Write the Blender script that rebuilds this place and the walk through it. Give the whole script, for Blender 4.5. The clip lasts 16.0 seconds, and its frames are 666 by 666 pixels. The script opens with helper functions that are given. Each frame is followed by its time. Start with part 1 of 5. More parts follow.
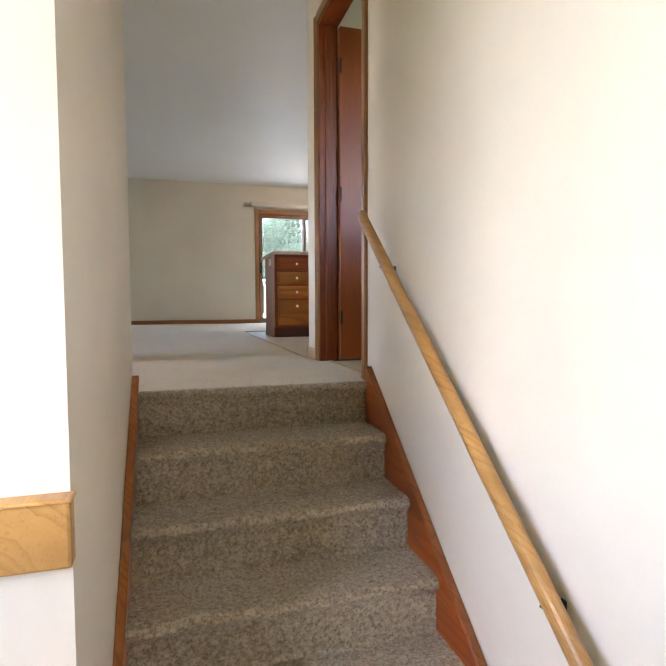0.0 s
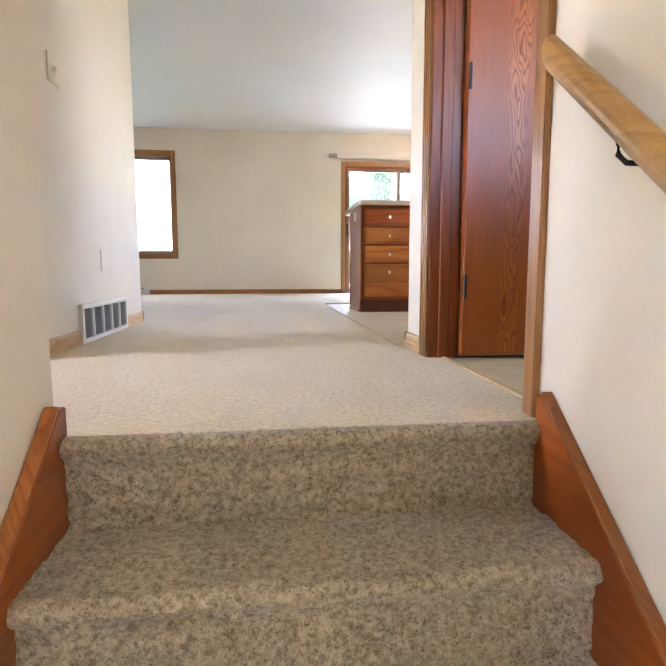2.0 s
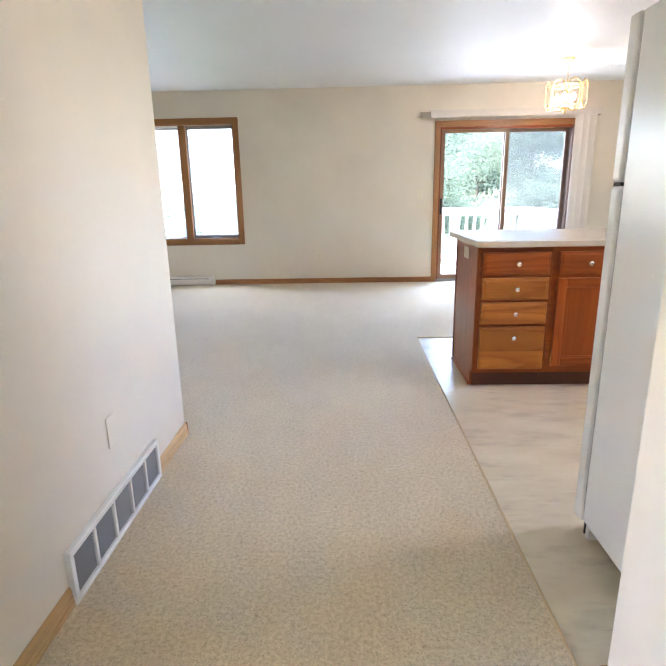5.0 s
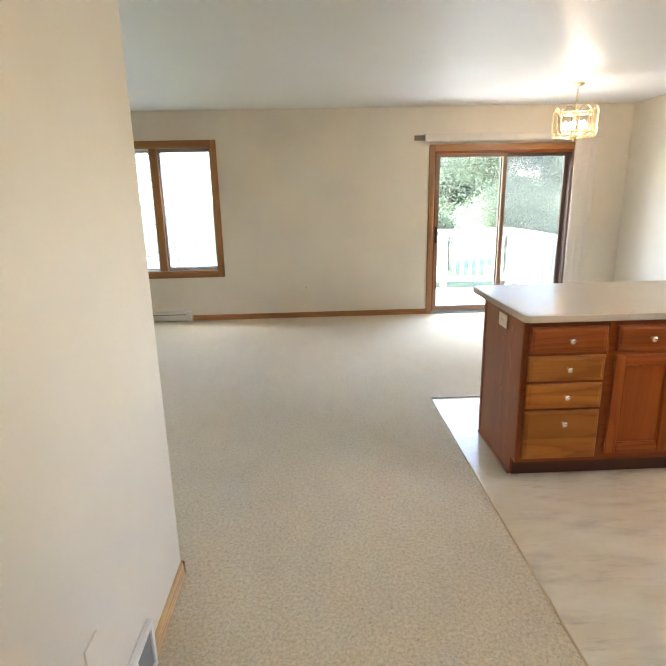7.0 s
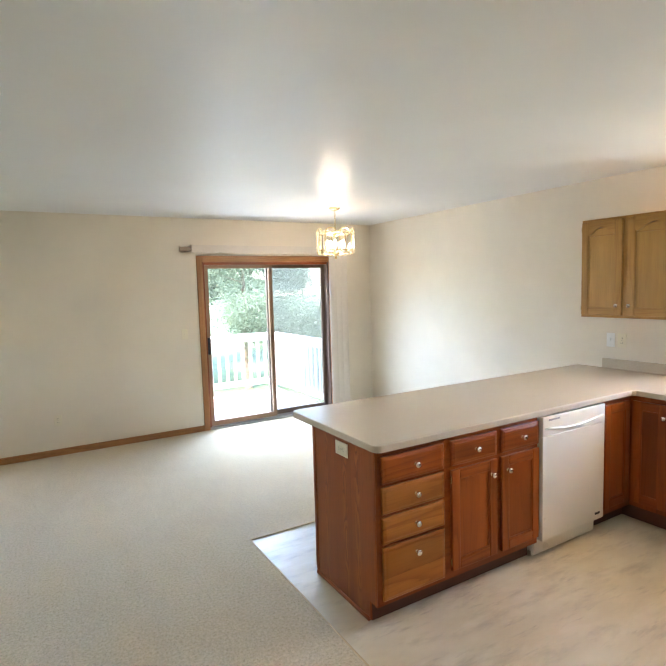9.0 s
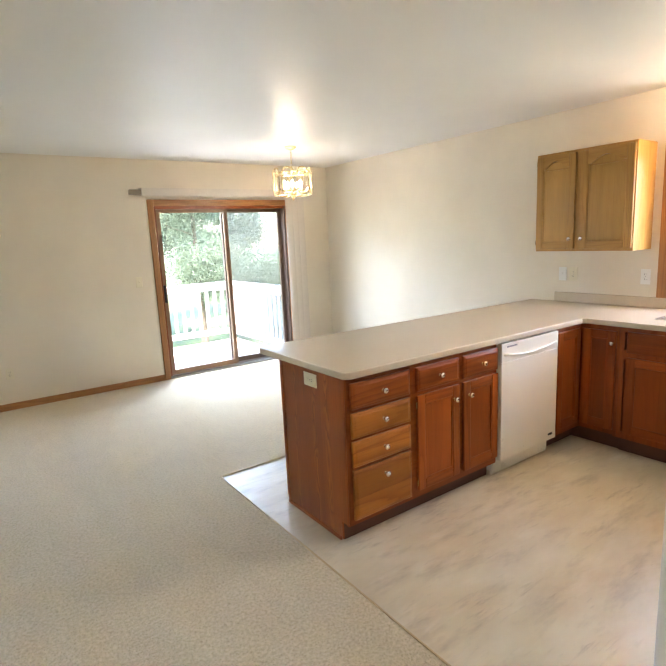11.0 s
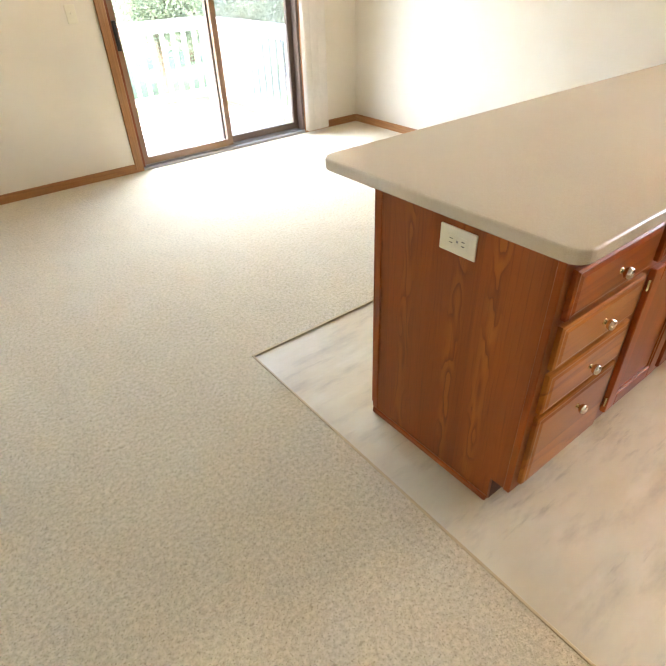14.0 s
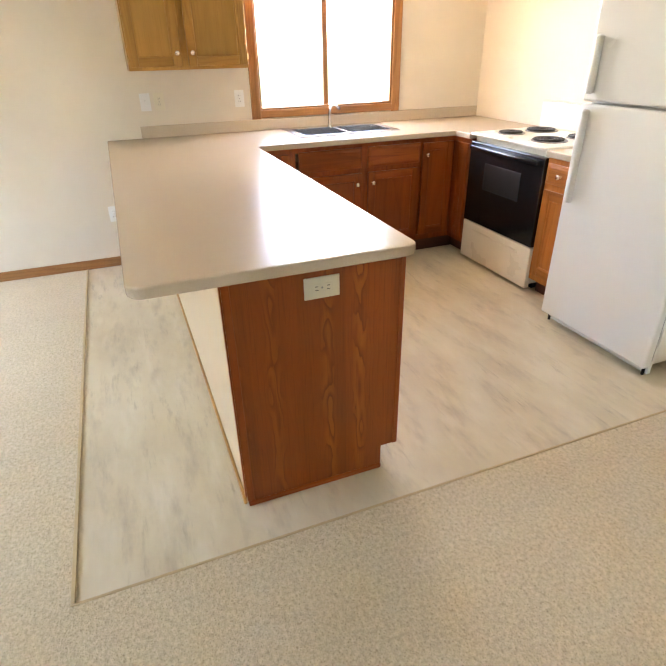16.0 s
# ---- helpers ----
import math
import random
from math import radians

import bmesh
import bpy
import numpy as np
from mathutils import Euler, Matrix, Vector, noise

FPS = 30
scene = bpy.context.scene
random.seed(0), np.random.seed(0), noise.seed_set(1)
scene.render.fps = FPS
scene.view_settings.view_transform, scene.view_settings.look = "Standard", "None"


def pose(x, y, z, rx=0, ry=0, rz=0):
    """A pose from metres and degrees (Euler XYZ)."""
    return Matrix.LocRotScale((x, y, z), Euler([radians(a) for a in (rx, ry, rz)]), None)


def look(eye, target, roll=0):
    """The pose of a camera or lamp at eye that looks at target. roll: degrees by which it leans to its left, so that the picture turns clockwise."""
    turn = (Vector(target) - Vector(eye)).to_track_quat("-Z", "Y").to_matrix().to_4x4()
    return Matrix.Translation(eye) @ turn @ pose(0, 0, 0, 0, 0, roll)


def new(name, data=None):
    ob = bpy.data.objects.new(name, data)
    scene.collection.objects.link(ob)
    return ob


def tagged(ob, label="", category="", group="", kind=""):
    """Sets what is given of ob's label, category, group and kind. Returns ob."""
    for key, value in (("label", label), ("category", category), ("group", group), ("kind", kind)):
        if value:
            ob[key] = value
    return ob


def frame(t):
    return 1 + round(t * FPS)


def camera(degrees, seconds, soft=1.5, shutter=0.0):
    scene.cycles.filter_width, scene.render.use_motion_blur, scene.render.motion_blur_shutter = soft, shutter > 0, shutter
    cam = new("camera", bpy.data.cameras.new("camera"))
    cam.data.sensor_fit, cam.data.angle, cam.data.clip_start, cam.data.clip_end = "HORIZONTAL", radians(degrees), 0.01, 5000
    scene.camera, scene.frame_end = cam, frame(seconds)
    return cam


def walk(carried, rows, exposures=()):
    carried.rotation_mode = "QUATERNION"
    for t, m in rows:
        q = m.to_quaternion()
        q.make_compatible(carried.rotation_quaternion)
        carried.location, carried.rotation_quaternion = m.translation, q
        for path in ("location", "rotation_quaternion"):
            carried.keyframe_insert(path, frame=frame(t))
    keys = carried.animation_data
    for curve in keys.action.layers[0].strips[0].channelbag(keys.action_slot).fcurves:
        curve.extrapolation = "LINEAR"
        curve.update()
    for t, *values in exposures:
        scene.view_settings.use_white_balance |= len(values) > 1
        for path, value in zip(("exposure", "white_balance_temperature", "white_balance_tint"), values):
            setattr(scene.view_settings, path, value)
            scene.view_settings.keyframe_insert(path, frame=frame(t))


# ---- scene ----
cam = camera(65.1, 16.0, 1.5, 0.0)
PATH = [
    (0, (-1.004, -5.579, 0.365), (-0.435, -3.665, 0.249), -0.2),
    (0.5, (-0.968, -5.485, 0.343), (-0.523, -3.536, 0.354), -0.4),
    (1, (-0.892, -5.273, 0.328), (-0.562, -3.301, 0.365), -0.5),
    (1.5, (-0.817, -4.879, 0.278), (-0.567, -2.896, 0.206), -0.3),
    (2, (-0.749, -4.374, 0.328), (-0.517, -2.401, 0.098), -0.1),
    (2.5, (-0.742, -4.088, 0.502), (-0.583, -2.117, 0.203), -0.4),
    (3, (-0.726, -3.87, 0.655), (-0.625, -1.907, 0.288), -0.7),
    (3.5, (-0.683, -3.669, 0.815), (-0.676, -1.714, 0.394), -1.0),
    (4, (-0.728, -3.487, 0.947), (-0.756, -1.539, 0.494), -1.0),
    (4.5, (-0.724, -3.294, 1.098), (-0.767, -1.355, 0.61), -1.3),
    (5, (-0.777, -3.17, 1.203), (-0.835, -1.24, 0.683), -1.1),
    (7.5, (-1.094, -2.317, 1.556), (-0.917, -0.391, 1.05), -1.4),
    (8, (-1.148, -2.091, 1.591), (-0.667, -0.189, 1.2), -1.5),
    (8.5, (-1.258, -2.038, 1.627), (-0.44, -0.236, 1.339), -1.6),
    (9, (-1.378, -2.043, 1.659), (-0.366, -0.327, 1.481), -1.7),
    (11.5, (-1.438, -2.008, 1.492), (-0.3, -0.434, 1.016), -2.0),
    (12, (-1.376, -1.949, 1.439), (-0.275, -0.407, 0.8), -1.8),
    (12.5, (-1.254, -1.765, 1.392), (-0.24, -0.253, 0.564), -1.9),
    (13, (-1.14, -1.386, 1.347), (-0.236, 0.061, 0.304), -1.8),
    (13.5, (-1.056, -0.968, 1.34), (-0.196, 0.408, 0.172), -1.6),
    (14, (-0.998, -0.549, 1.413), (-0.025, 0.754, 0.249), -2.3),
    (14.5, (-1.113, -0.205, 1.431), (0.264, 0.766, 0.354), -2.7),
    (15, (-1.251, 0.124, 1.435), (0.425, 0.535, 0.424), -1.9),
    (15.5, (-1.319, 0.463, 1.454), (0.417, 0.326, 0.469), -1.7),
    (16, (-1.412, 0.735, 1.471), (0.223, 0.102, 0.509), -1.1),
]
walk(cam, [(t, look(eye, target, roll)) for t, eye, target, roll in PATH], [
    (0.0, 4.38, 6400, 23), (0.5, 4.40, 6500, 23), (1.0, 4.92, 6500, 24), (1.6, 5.26, 6500, 25), (2.5, 5.36, 6100, 25), (3.5, 5.52, 6000, 24), (5.0, 5.28, 6100, 24), (7.5, 4.95, 6900, 19), (9.0, 4.93, 6400, 18), (11.5, 4.98, 7000, 20), (14.0, 5.33, 7200, 20), (15.4, 5.16, 8400, 22), (16.0, 5.18, 7400, 22)])

# ---- light ----
world = bpy.data.worlds.new("sky")
scene.world = world
world.use_nodes = True
wn = world.node_tree.nodes
sky = wn.new("ShaderNodeTexSky")
sky.sky_type = "NISHITA"
sky.sun_disc = False
sky.sun_elevation = radians(47)
sky.sun_rotation = radians(237)
wn["Background"].inputs["Strength"].default_value = 0.15
world.node_tree.links.new(sky.outputs["Color"], wn["Background"].inputs["Color"])

sun = new("sun", bpy.data.lights.new("sun", "SUN"))
sun.data.energy = 2.0
sun.data.angle = radians(0.6)
sun.data.color = (1.0, 0.95, 0.87)
sun.matrix_world = look((-7.0, -4.5, 9.0), (0, 0, 0))


def window_light(name, eye, target, w, h, watts, color):
    """An area lamp in place of daylight, by a seen or assumed opening."""
    data = bpy.data.lights.new(name, "AREA")
    data.shape = "RECTANGLE"
    data.size, data.size_y, data.energy, data.color = w, h, watts, color
    ob = new(name, data)
    ob.matrix_world = look(eye, target)
    return ob


window_light("sink_window_light", (2.90, -0.89, 1.55), (0, -0.89, 1.45), 1.08, 0.96, 0.58, (0.93, 0.97, 1.0))
# Two lamps added outside, above view, brighten the floor in the sky's stead.
window_light("slider_sky_light", (1.05, 5.1, 2.75), (1.5, 2.3, 0.1), 1.7, 1.2, 7.2, (0.57, 0.77, 1.0))
window_light("window_sky_light", (-3.1, 4.9, 2.95), (-3.1, 2.8, 0.2), 1.7, 1.0, 3.4, (0.74, 0.87, 1.0))
# Lamp added in an unseen entry opening, sited so upper steps stay shaded.
window_light("entry_window_light", (-2.69, -5.75, 1.0), (0, -5.3, 0.5), 1.45, 1.7, 0.21, (0.93, 0.965, 1.0))
# Lamp added for the side hall's daylight; the window it fills is assumed.
window_light("hall_window_light", (-4.72, -2.78, 1.35), (0, -2.78, 1.1), 0.7, 1.3, 0.85, (0.78, 0.89, 1.0))
# Lamp added in an unseen side room opening to brighten the open door.
window_light("side_room_window_light", (0.75, -4.26, 1.5), (0.6, 0, 1.0), 0.9, 0.9, 0.08, (0.97, 0.98, 1.0))

# ---- materials ----


def nodes_of(name):
    m = bpy.data.materials.new(name)
    m.use_nodes = True
    nt = m.node_tree
    return m, nt, nt.nodes, nt.links, nt.nodes["Principled BSDF"]


def coords(n, l, scale=(1, 1, 1), shuffle=True):
    tc = n.new("ShaderNodeTexCoord")
    mp = n.new("ShaderNodeMapping")
    mp.inputs["Scale"].default_value = scale
    if shuffle:
        info = n.new("ShaderNodeObjectInfo")
        add = n.new("ShaderNodeVectorMath")
        add.operation = "MULTIPLY_ADD"
        add.inputs[1].default_value = (7.3, 5.1, 9.7)
        l.new(info.outputs["Random"], add.inputs[0])
        l.new(tc.outputs["Object"], add.inputs[2])
        l.new(add.outputs[0], mp.inputs["Vector"])
    else:
        l.new(tc.outputs["Object"], mp.inputs["Vector"])
    return mp.outputs["Vector"]


def noise_node(n, l, vec, scale, detail=3.0, rough=0.55):
    t = n.new("ShaderNodeTexNoise")
    t.inputs["Scale"].default_value = scale
    t.inputs["Detail"].default_value = detail
    t.inputs["Roughness"].default_value = rough
    l.new(vec, t.inputs["Vector"])
    return t.outputs["Fac"]


def ramp(n, l, fac, stops):
    r = n.new("ShaderNodeValToRGB")
    e = r.color_ramp.elements
    e[0].position, e[0].color = stops[0][0], (*stops[0][1], 1)
    e[1].position, e[1].color = stops[-1][0], (*stops[-1][1], 1)
    for p, c in stops[1:-1]:
        x = e.new(p)
        x.color = (*c, 1)
    l.new(fac, r.inputs["Fac"])
    return r.outputs["Color"]


def blend(n, l, a, b, fac, mode="MIX"):
    m = n.new("ShaderNodeMix")
    m.data_type, m.blend_type = "RGBA", mode
    for sock, v in ((m.inputs[6], a), (m.inputs[7], b)):
        if isinstance(v, tuple):
            sock.default_value = (*v, 1)
        else:
            l.new(v, sock)
    if isinstance(fac, float):
        m.inputs[0].default_value = fac
    else:
        l.new(fac, m.inputs[0])
    return m.outputs[2]


def bump(n, l, b, height, strength, dist):
    k = n.new("ShaderNodeBump")
    k.inputs["Strength"].default_value = strength
    k.inputs["Distance"].default_value = dist
    l.new(height, k.inputs["Height"])
    l.new(k.outputs["Normal"], b.inputs["Normal"])


def paint(name, col, rough=0.6, var=0.04, tex=60.0, relief=0.15, spec=0.5):
    """Rolled or sprayed paint: faint clouding and a fine orange-peel relief."""
    m, nt, n, l, b = nodes_of(name)
    v = coords(n, l)
    big = noise_node(n, l, v, 1.3, 4)
    dark = tuple(c * (1 - 2 * var) for c in col)
    c = ramp(n, l, big, [(0.3, dark), (0.7, col)])
    l.new(c, b.inputs["Base Color"])
    b.inputs["Roughness"].default_value = rough
    b.inputs["Specular IOR Level"].default_value = spec
    bump(n, l, b, noise_node(n, l, v, tex, 3), relief, 0.002)
    return m


def plain(name, col, rough=0.4, metal=0.0, var=0.05, scale=25.0):
    m, nt, n, l, b = nodes_of(name)
    v = coords(n, l)
    f = noise_node(n, l, v, scale, 3)
    l.new(ramp(n, l, f, [(0.3, tuple(c * (1 - var) for c in col)), (0.7, col)]), b.inputs["Base Color"])
    b.inputs["Metallic"].default_value = metal
    mr = n.new("ShaderNodeMapRange")
    mr.inputs["To Min"].default_value = rough * 0.85
    mr.inputs["To Max"].default_value = min(1.0, rough * 1.2)
    l.new(f, mr.inputs["Value"])
    l.new(mr.outputs[0], b.inputs["Roughness"])
    return m


def wood(name, light, mid, dark, axis, rough=0.35, strip=0.17, bands=3.6, calm=0.6, ragged=0.06, veneer=False):
    """Stained flat-sawn oak: boards side by side, each with nested cathedral arches, streaks and fine pores along one axis."""
    m, nt, n, l, b = nodes_of(name)

    def calc(op, a, c_=None, d=None):
        k = n.new("ShaderNodeMath")
        k.operation = op
        for i, val in enumerate((a, c_, d)):
            if val is None:
                continue
            if isinstance(val, (int, float)):
                k.inputs[i].default_value = val
            else:
                l.new(val, k.inputs[i])
        return k.outputs[0]
    raw = coords(n, l)
    sp = n.new("ShaderNodeSeparateXYZ")
    l.new(raw, sp.inputs[0])
    along = sp.outputs["xyz".index(axis)]
    others = [sp.outputs[i] for i in range(3) if i != "xyz".index(axis)]
    u = calc("DIVIDE", calc("ADD", others[0], others[1]), strip)
    cellno = calc("FLOOR", u)
    wn_ = n.new("ShaderNodeTexWhiteNoise")
    wn_.noise_dimensions = "1D"
    l.new(cellno, wn_.inputs["W"])
    rnd = wn_.outputs["Value"]
    off = calc("SUBTRACT", calc("SUBTRACT", u, cellno), calc("MULTIPLY_ADD", rnd, 0.5, 0.25))
    sq = [1.0, 1.0, 1.0]
    sq["xyz".index(axis)] = 0.16
    v = coords(n, l, tuple(sq))
    warp = noise_node(n, l, v, 9.0, 3, 0.5)
    f = calc("MULTIPLY_ADD", calc("MULTIPLY", off, off), 2.6, calc("MULTIPLY", along, 0.55))
    f = calc("ADD", f, calc("MULTIPLY_ADD", warp, 0.75, calc("MULTIPLY", rnd, 3.7)))
    f = calc("MULTIPLY_ADD", noise_node(n, l, v, 45.0, 2, 0.6), ragged, f)
    if veneer:
        knots = noise_node(n, l, coords(n, l, tuple(0.22 if q < 1 else q for q in sq)), 16.0, 2, 0.45)
        f = calc("MULTIPLY_ADD", calc("MULTIPLY", off, off), 3.5, calc("MULTIPLY", knots, 2.1))
        core = ramp(n, l, calc("ABSOLUTE", calc("MULTIPLY_ADD", warp, 0.3, calc("SUBTRACT", off, 0.15))), [(0.05, (calm,) * 3), (0.17, (0.93, 0.93, 0.93))])
    band = calc("FRACT", calc("MULTIPLY", f, bands))
    c = ramp(n, l, band, [(0.0, dark), (0.26, mid), (0.55, light), (0.88, light), (1.0, mid)])
    c = blend(n, l, c, mid, core if veneer else calm)
    s = noise_node(n, l, v, 6.0, 3)
    c = blend(n, l, c, tuple(x * 0.7 for x in mid), ramp(n, l, s, [(0.38, (0, 0, 0)), (0.72, (0.8, 0.8, 0.8))]))
    tone = n.new("ShaderNodeMapRange")
    tone.inputs["To Min"].default_value = 0.72
    tone.inputs["To Max"].default_value = 1.25
    info = n.new("ShaderNodeObjectInfo")
    l.new(calc("MULTIPLY_ADD", rnd, 0.5, calc("MULTIPLY", info.outputs["Random"], 0.5)), tone.inputs["Value"])
    hsv = n.new("ShaderNodeHueSaturation")
    l.new(tone.outputs[0], hsv.inputs["Value"])
    l.new(c, hsv.inputs["Color"])
    sq2 = [1.0, 1.0, 1.0]
    sq2["xyz".index(axis)] = 0.025
    p = noise_node(n, l, coords(n, l, tuple(sq2)), 170.0, 3, 0.6)
    c = blend(n, l, hsv.outputs["Color"], tuple(x * 0.6 for x in dark), ramp(n, l, p, [(0.54, (0, 0, 0)), (0.80, (0.42, 0.42, 0.42))]))
    l.new(c, b.inputs["Base Color"])
    b.inputs["Roughness"].default_value = rough
    b.inputs["Specular IOR Level"].default_value = 0.32
    bump(n, l, b, p, 0.12, 0.001)
    return m


WALL = paint("wall_paint", (0.735, 0.663, 0.54), 0.5, 0.05)
CEIL = paint("ceiling_paint", (0.76, 0.75, 0.72), 0.48, 0.02, 45.0, 0.12, 0.32)
CAB = {a: wood("cabinet_oak_" + a, (0.44, 0.115, 0.018), (0.30, 0.064, 0.010), (0.14, 0.026, 0.005), a, 0.3, 0.21, 2.4, 0.7) for a in "xyz"}
CAB["end"] = wood("cabinet_end_veneer", (0.42, 0.124, 0.021), (0.28, 0.065, 0.011), (0.13, 0.025, 0.005), "z", 0.3, 0.165, 3.0, 0.25, 0.06, True)
CAB["p"] = wood("cabinet_panel_oak", (0.40, 0.100, 0.016), (0.31, 0.068, 0.011), (0.17, 0.032, 0.006), "z", 0.3, 0.25, 2.4, 0.82)
GOLD = wood("drawer_front_oak", (0.56, 0.205, 0.034), (0.44, 0.140, 0.022), (0.24, 0.062, 0.010), "x", 0.3, 0.24, 2.2, 0.55)
SKIRT = wood("skirt_oak", (0.44, 0.165, 0.045), (0.33, 0.11, 0.03), (0.16, 0.05, 0.014), "y", 0.33)
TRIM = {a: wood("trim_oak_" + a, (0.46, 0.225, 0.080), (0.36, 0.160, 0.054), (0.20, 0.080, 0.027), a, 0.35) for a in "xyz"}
KNOB = plain("polished_nickel", (0.80, 0.70, 0.60), 0.13, 1.0, 0.02)
SASH = plain("sash_grey", (0.42, 0.40, 0.40), 0.5)
UPPER = {a: wood("upper_oak_" + a, (0.54, 0.30, 0.085), (0.45, 0.235, 0.06), (0.24, 0.105, 0.028), a, 0.32, 0.17, 3.6, 0.72) for a in "xyz"}
UPPER["p"] = wood("upper_panel_oak", (0.55, 0.32, 0.09), (0.48, 0.265, 0.07), (0.33, 0.16, 0.042), "z", 0.3, 0.25, 3.0, 0.85)
# Cabinet oak made paler and oranger; strong warm light put into its colour.
NARROW_LIT = {a: wood("narrow_lit_oak_" + a, (0.54, 0.21, 0.050), (0.43, 0.145, 0.030), (0.24, 0.07, 0.014), a, 0.32, 0.2, 2.6, 0.7) for a in "xyz"}
DOOR = wood("door_oak", (0.42, 0.122, 0.024), (0.30, 0.073, 0.014), (0.11, 0.021, 0.004), "z", 0.34, 0.27, 6.0, 0.05, 0.10, True)
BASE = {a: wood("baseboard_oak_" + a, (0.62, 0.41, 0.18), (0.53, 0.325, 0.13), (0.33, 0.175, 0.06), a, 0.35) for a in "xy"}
JAMB = wood("jamb_oak", (0.31, 0.078, 0.015), (0.23, 0.052, 0.010), (0.13, 0.026, 0.006), "z", 0.36, 0.3, 5.0, 0.6)
RAIL = wood("rail_oak", (0.62, 0.36, 0.12), (0.52, 0.27, 0.08), (0.33, 0.15, 0.045), "y", 0.3)
WHITE = plain("white_enamel", (0.80, 0.80, 0.77), 0.25, 0, 0.01, 4.0)
BISQUE = plain("bisque_enamel", (0.81, 0.755, 0.635), 0.28, 0, 0.01, 4.0)
ALMOND = plain("almond_plastic", (0.72, 0.66, 0.50), 0.4, 0, 0.03)
LINEN = plain("valance_vinyl", (0.66, 0.60, 0.52), 0.55)
# Blind track darkened: the shade at the valance's end is put into it.
RAILTRACK_SHADED = plain("blind_track_shaded_tan", (0.34, 0.28, 0.21), 0.5)
BLACK = plain("black_glass", (0.010, 0.010, 0.011), 0.12)
DARK = plain("dark_metal", (0.03, 0.027, 0.025), 0.45, 0.6)
BRONZE = plain("bronze_frame", (0.13, 0.085, 0.06), 0.45, 0.3)
BROWNF = plain("brown_frame", (0.24, 0.13, 0.065), 0.4)
GREYM = plain("grey_track", (0.33, 0.31, 0.30), 0.4, 0.7)
STEEL = plain("sink_steel", (0.55, 0.55, 0.54), 0.25, 1.0)
BRASS = plain("brass", (0.82, 0.66, 0.38), 0.22, 1.0)
PORC = plain("porcelain", (0.85, 0.82, 0.76), 0.15, 0, 0.02)
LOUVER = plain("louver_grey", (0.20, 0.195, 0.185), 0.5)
GRILLE = plain("grille_white", (0.76, 0.74, 0.68), 0.4)
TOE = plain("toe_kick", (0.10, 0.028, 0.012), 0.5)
STRIP = plain("edging_strip", (0.58, 0.44, 0.24), 0.45)
DECKM = plain("deck_paint", (0.62, 0.60, 0.57), 0.7, 0, 0.15, 6.0)
RAILW = plain("railing_paint", (0.50, 0.50, 0.49), 0.6, 0, 0.1, 8.0)
BARK = plain("bark", (0.10, 0.075, 0.05), 0.9, 0, 0.5, 10.0)
GRASS = plain("lawn", (0.06, 0.10, 0.03), 0.95, 0, 0.5, 1.5)
PANELW = plain("peninsula_back_panel", (0.62, 0.48, 0.31), 0.5, 0, 0.04, 6.0)

# laminate worktop: fine speckle
LAMI, _nt, n, l, b = nodes_of("laminate")
v = coords(n, l)
c = ramp(n, l, noise_node(n, l, v, 420.0, 2), [(0.35, (0.50, 0.412, 0.30)), (0.65, (0.59, 0.495, 0.375))])
c = blend(n, l, c, (0.50, 0.41, 0.32), ramp(n, l, noise_node(n, l, v, 3.0, 4), [(0.4, (0, 0, 0)), (0.8, (0.3, 0.3, 0.3))]))
l.new(c, b.inputs["Base Color"])
b.inputs["Roughness"].default_value = 0.27
bump(n, l, b, noise_node(n, l, v, 300.0, 2), 0.03, 0.001)

# sheet vinyl: pale washed-oak streaks that run east-west
VINYL, _nt, n, l, b = nodes_of("vinyl")
v1 = coords(n, l, (1.0, 2.2, 1.0), False)
v2 = coords(n, l, (0.9, 3.0, 1.0), False)
v3 = coords(n, l, (1.0, 6.5, 1.0), False)
s1 = noise_node(n, l, v1, 1.6, 5, 0.6)
s2 = noise_node(n, l, v2, 2.7, 8, 0.66)
gate = noise_node(n, l, v1, 2.3, 3, 0.5)
c = ramp(n, l, s1, [(0.3, (0.60, 0.51, 0.35)), (0.5, (0.68, 0.595, 0.425)), (0.72, (0.76, 0.685, 0.52))])
c = blend(n, l, c, (0.40, 0.335, 0.24), ramp(n, l, s2, [(0.52, (0, 0, 0)), (0.62, (0.30, 0.30, 0.30)), (0.74, (0.70, 0.70, 0.70))]))
c = blend(n, l, c, (0.79, 0.72, 0.59), ramp(n, l, noise_node(n, l, v2, 3.1, 5, 0.6), [(0.54, (0, 0, 0)), (0.74, (0.55, 0.55, 0.55))]))
veins = blend(n, l, (0.0, 0.0, 0.0), ramp(n, l, noise_node(n, l, v3, 4.2, 6, 0.7), [(0.54, (0, 0, 0)), (0.72, (0.75, 0.75, 0.75))]), ramp(n, l, gate, [(0.45, (0, 0, 0)), (0.6, (1, 1, 1))]))
c = blend(n, l, c, (0.36, 0.29, 0.20), veins)
l.new(c, b.inputs["Base Color"])
b.inputs["Roughness"].default_value = 0.34
bump(n, l, b, s2, 0.06, 0.002)


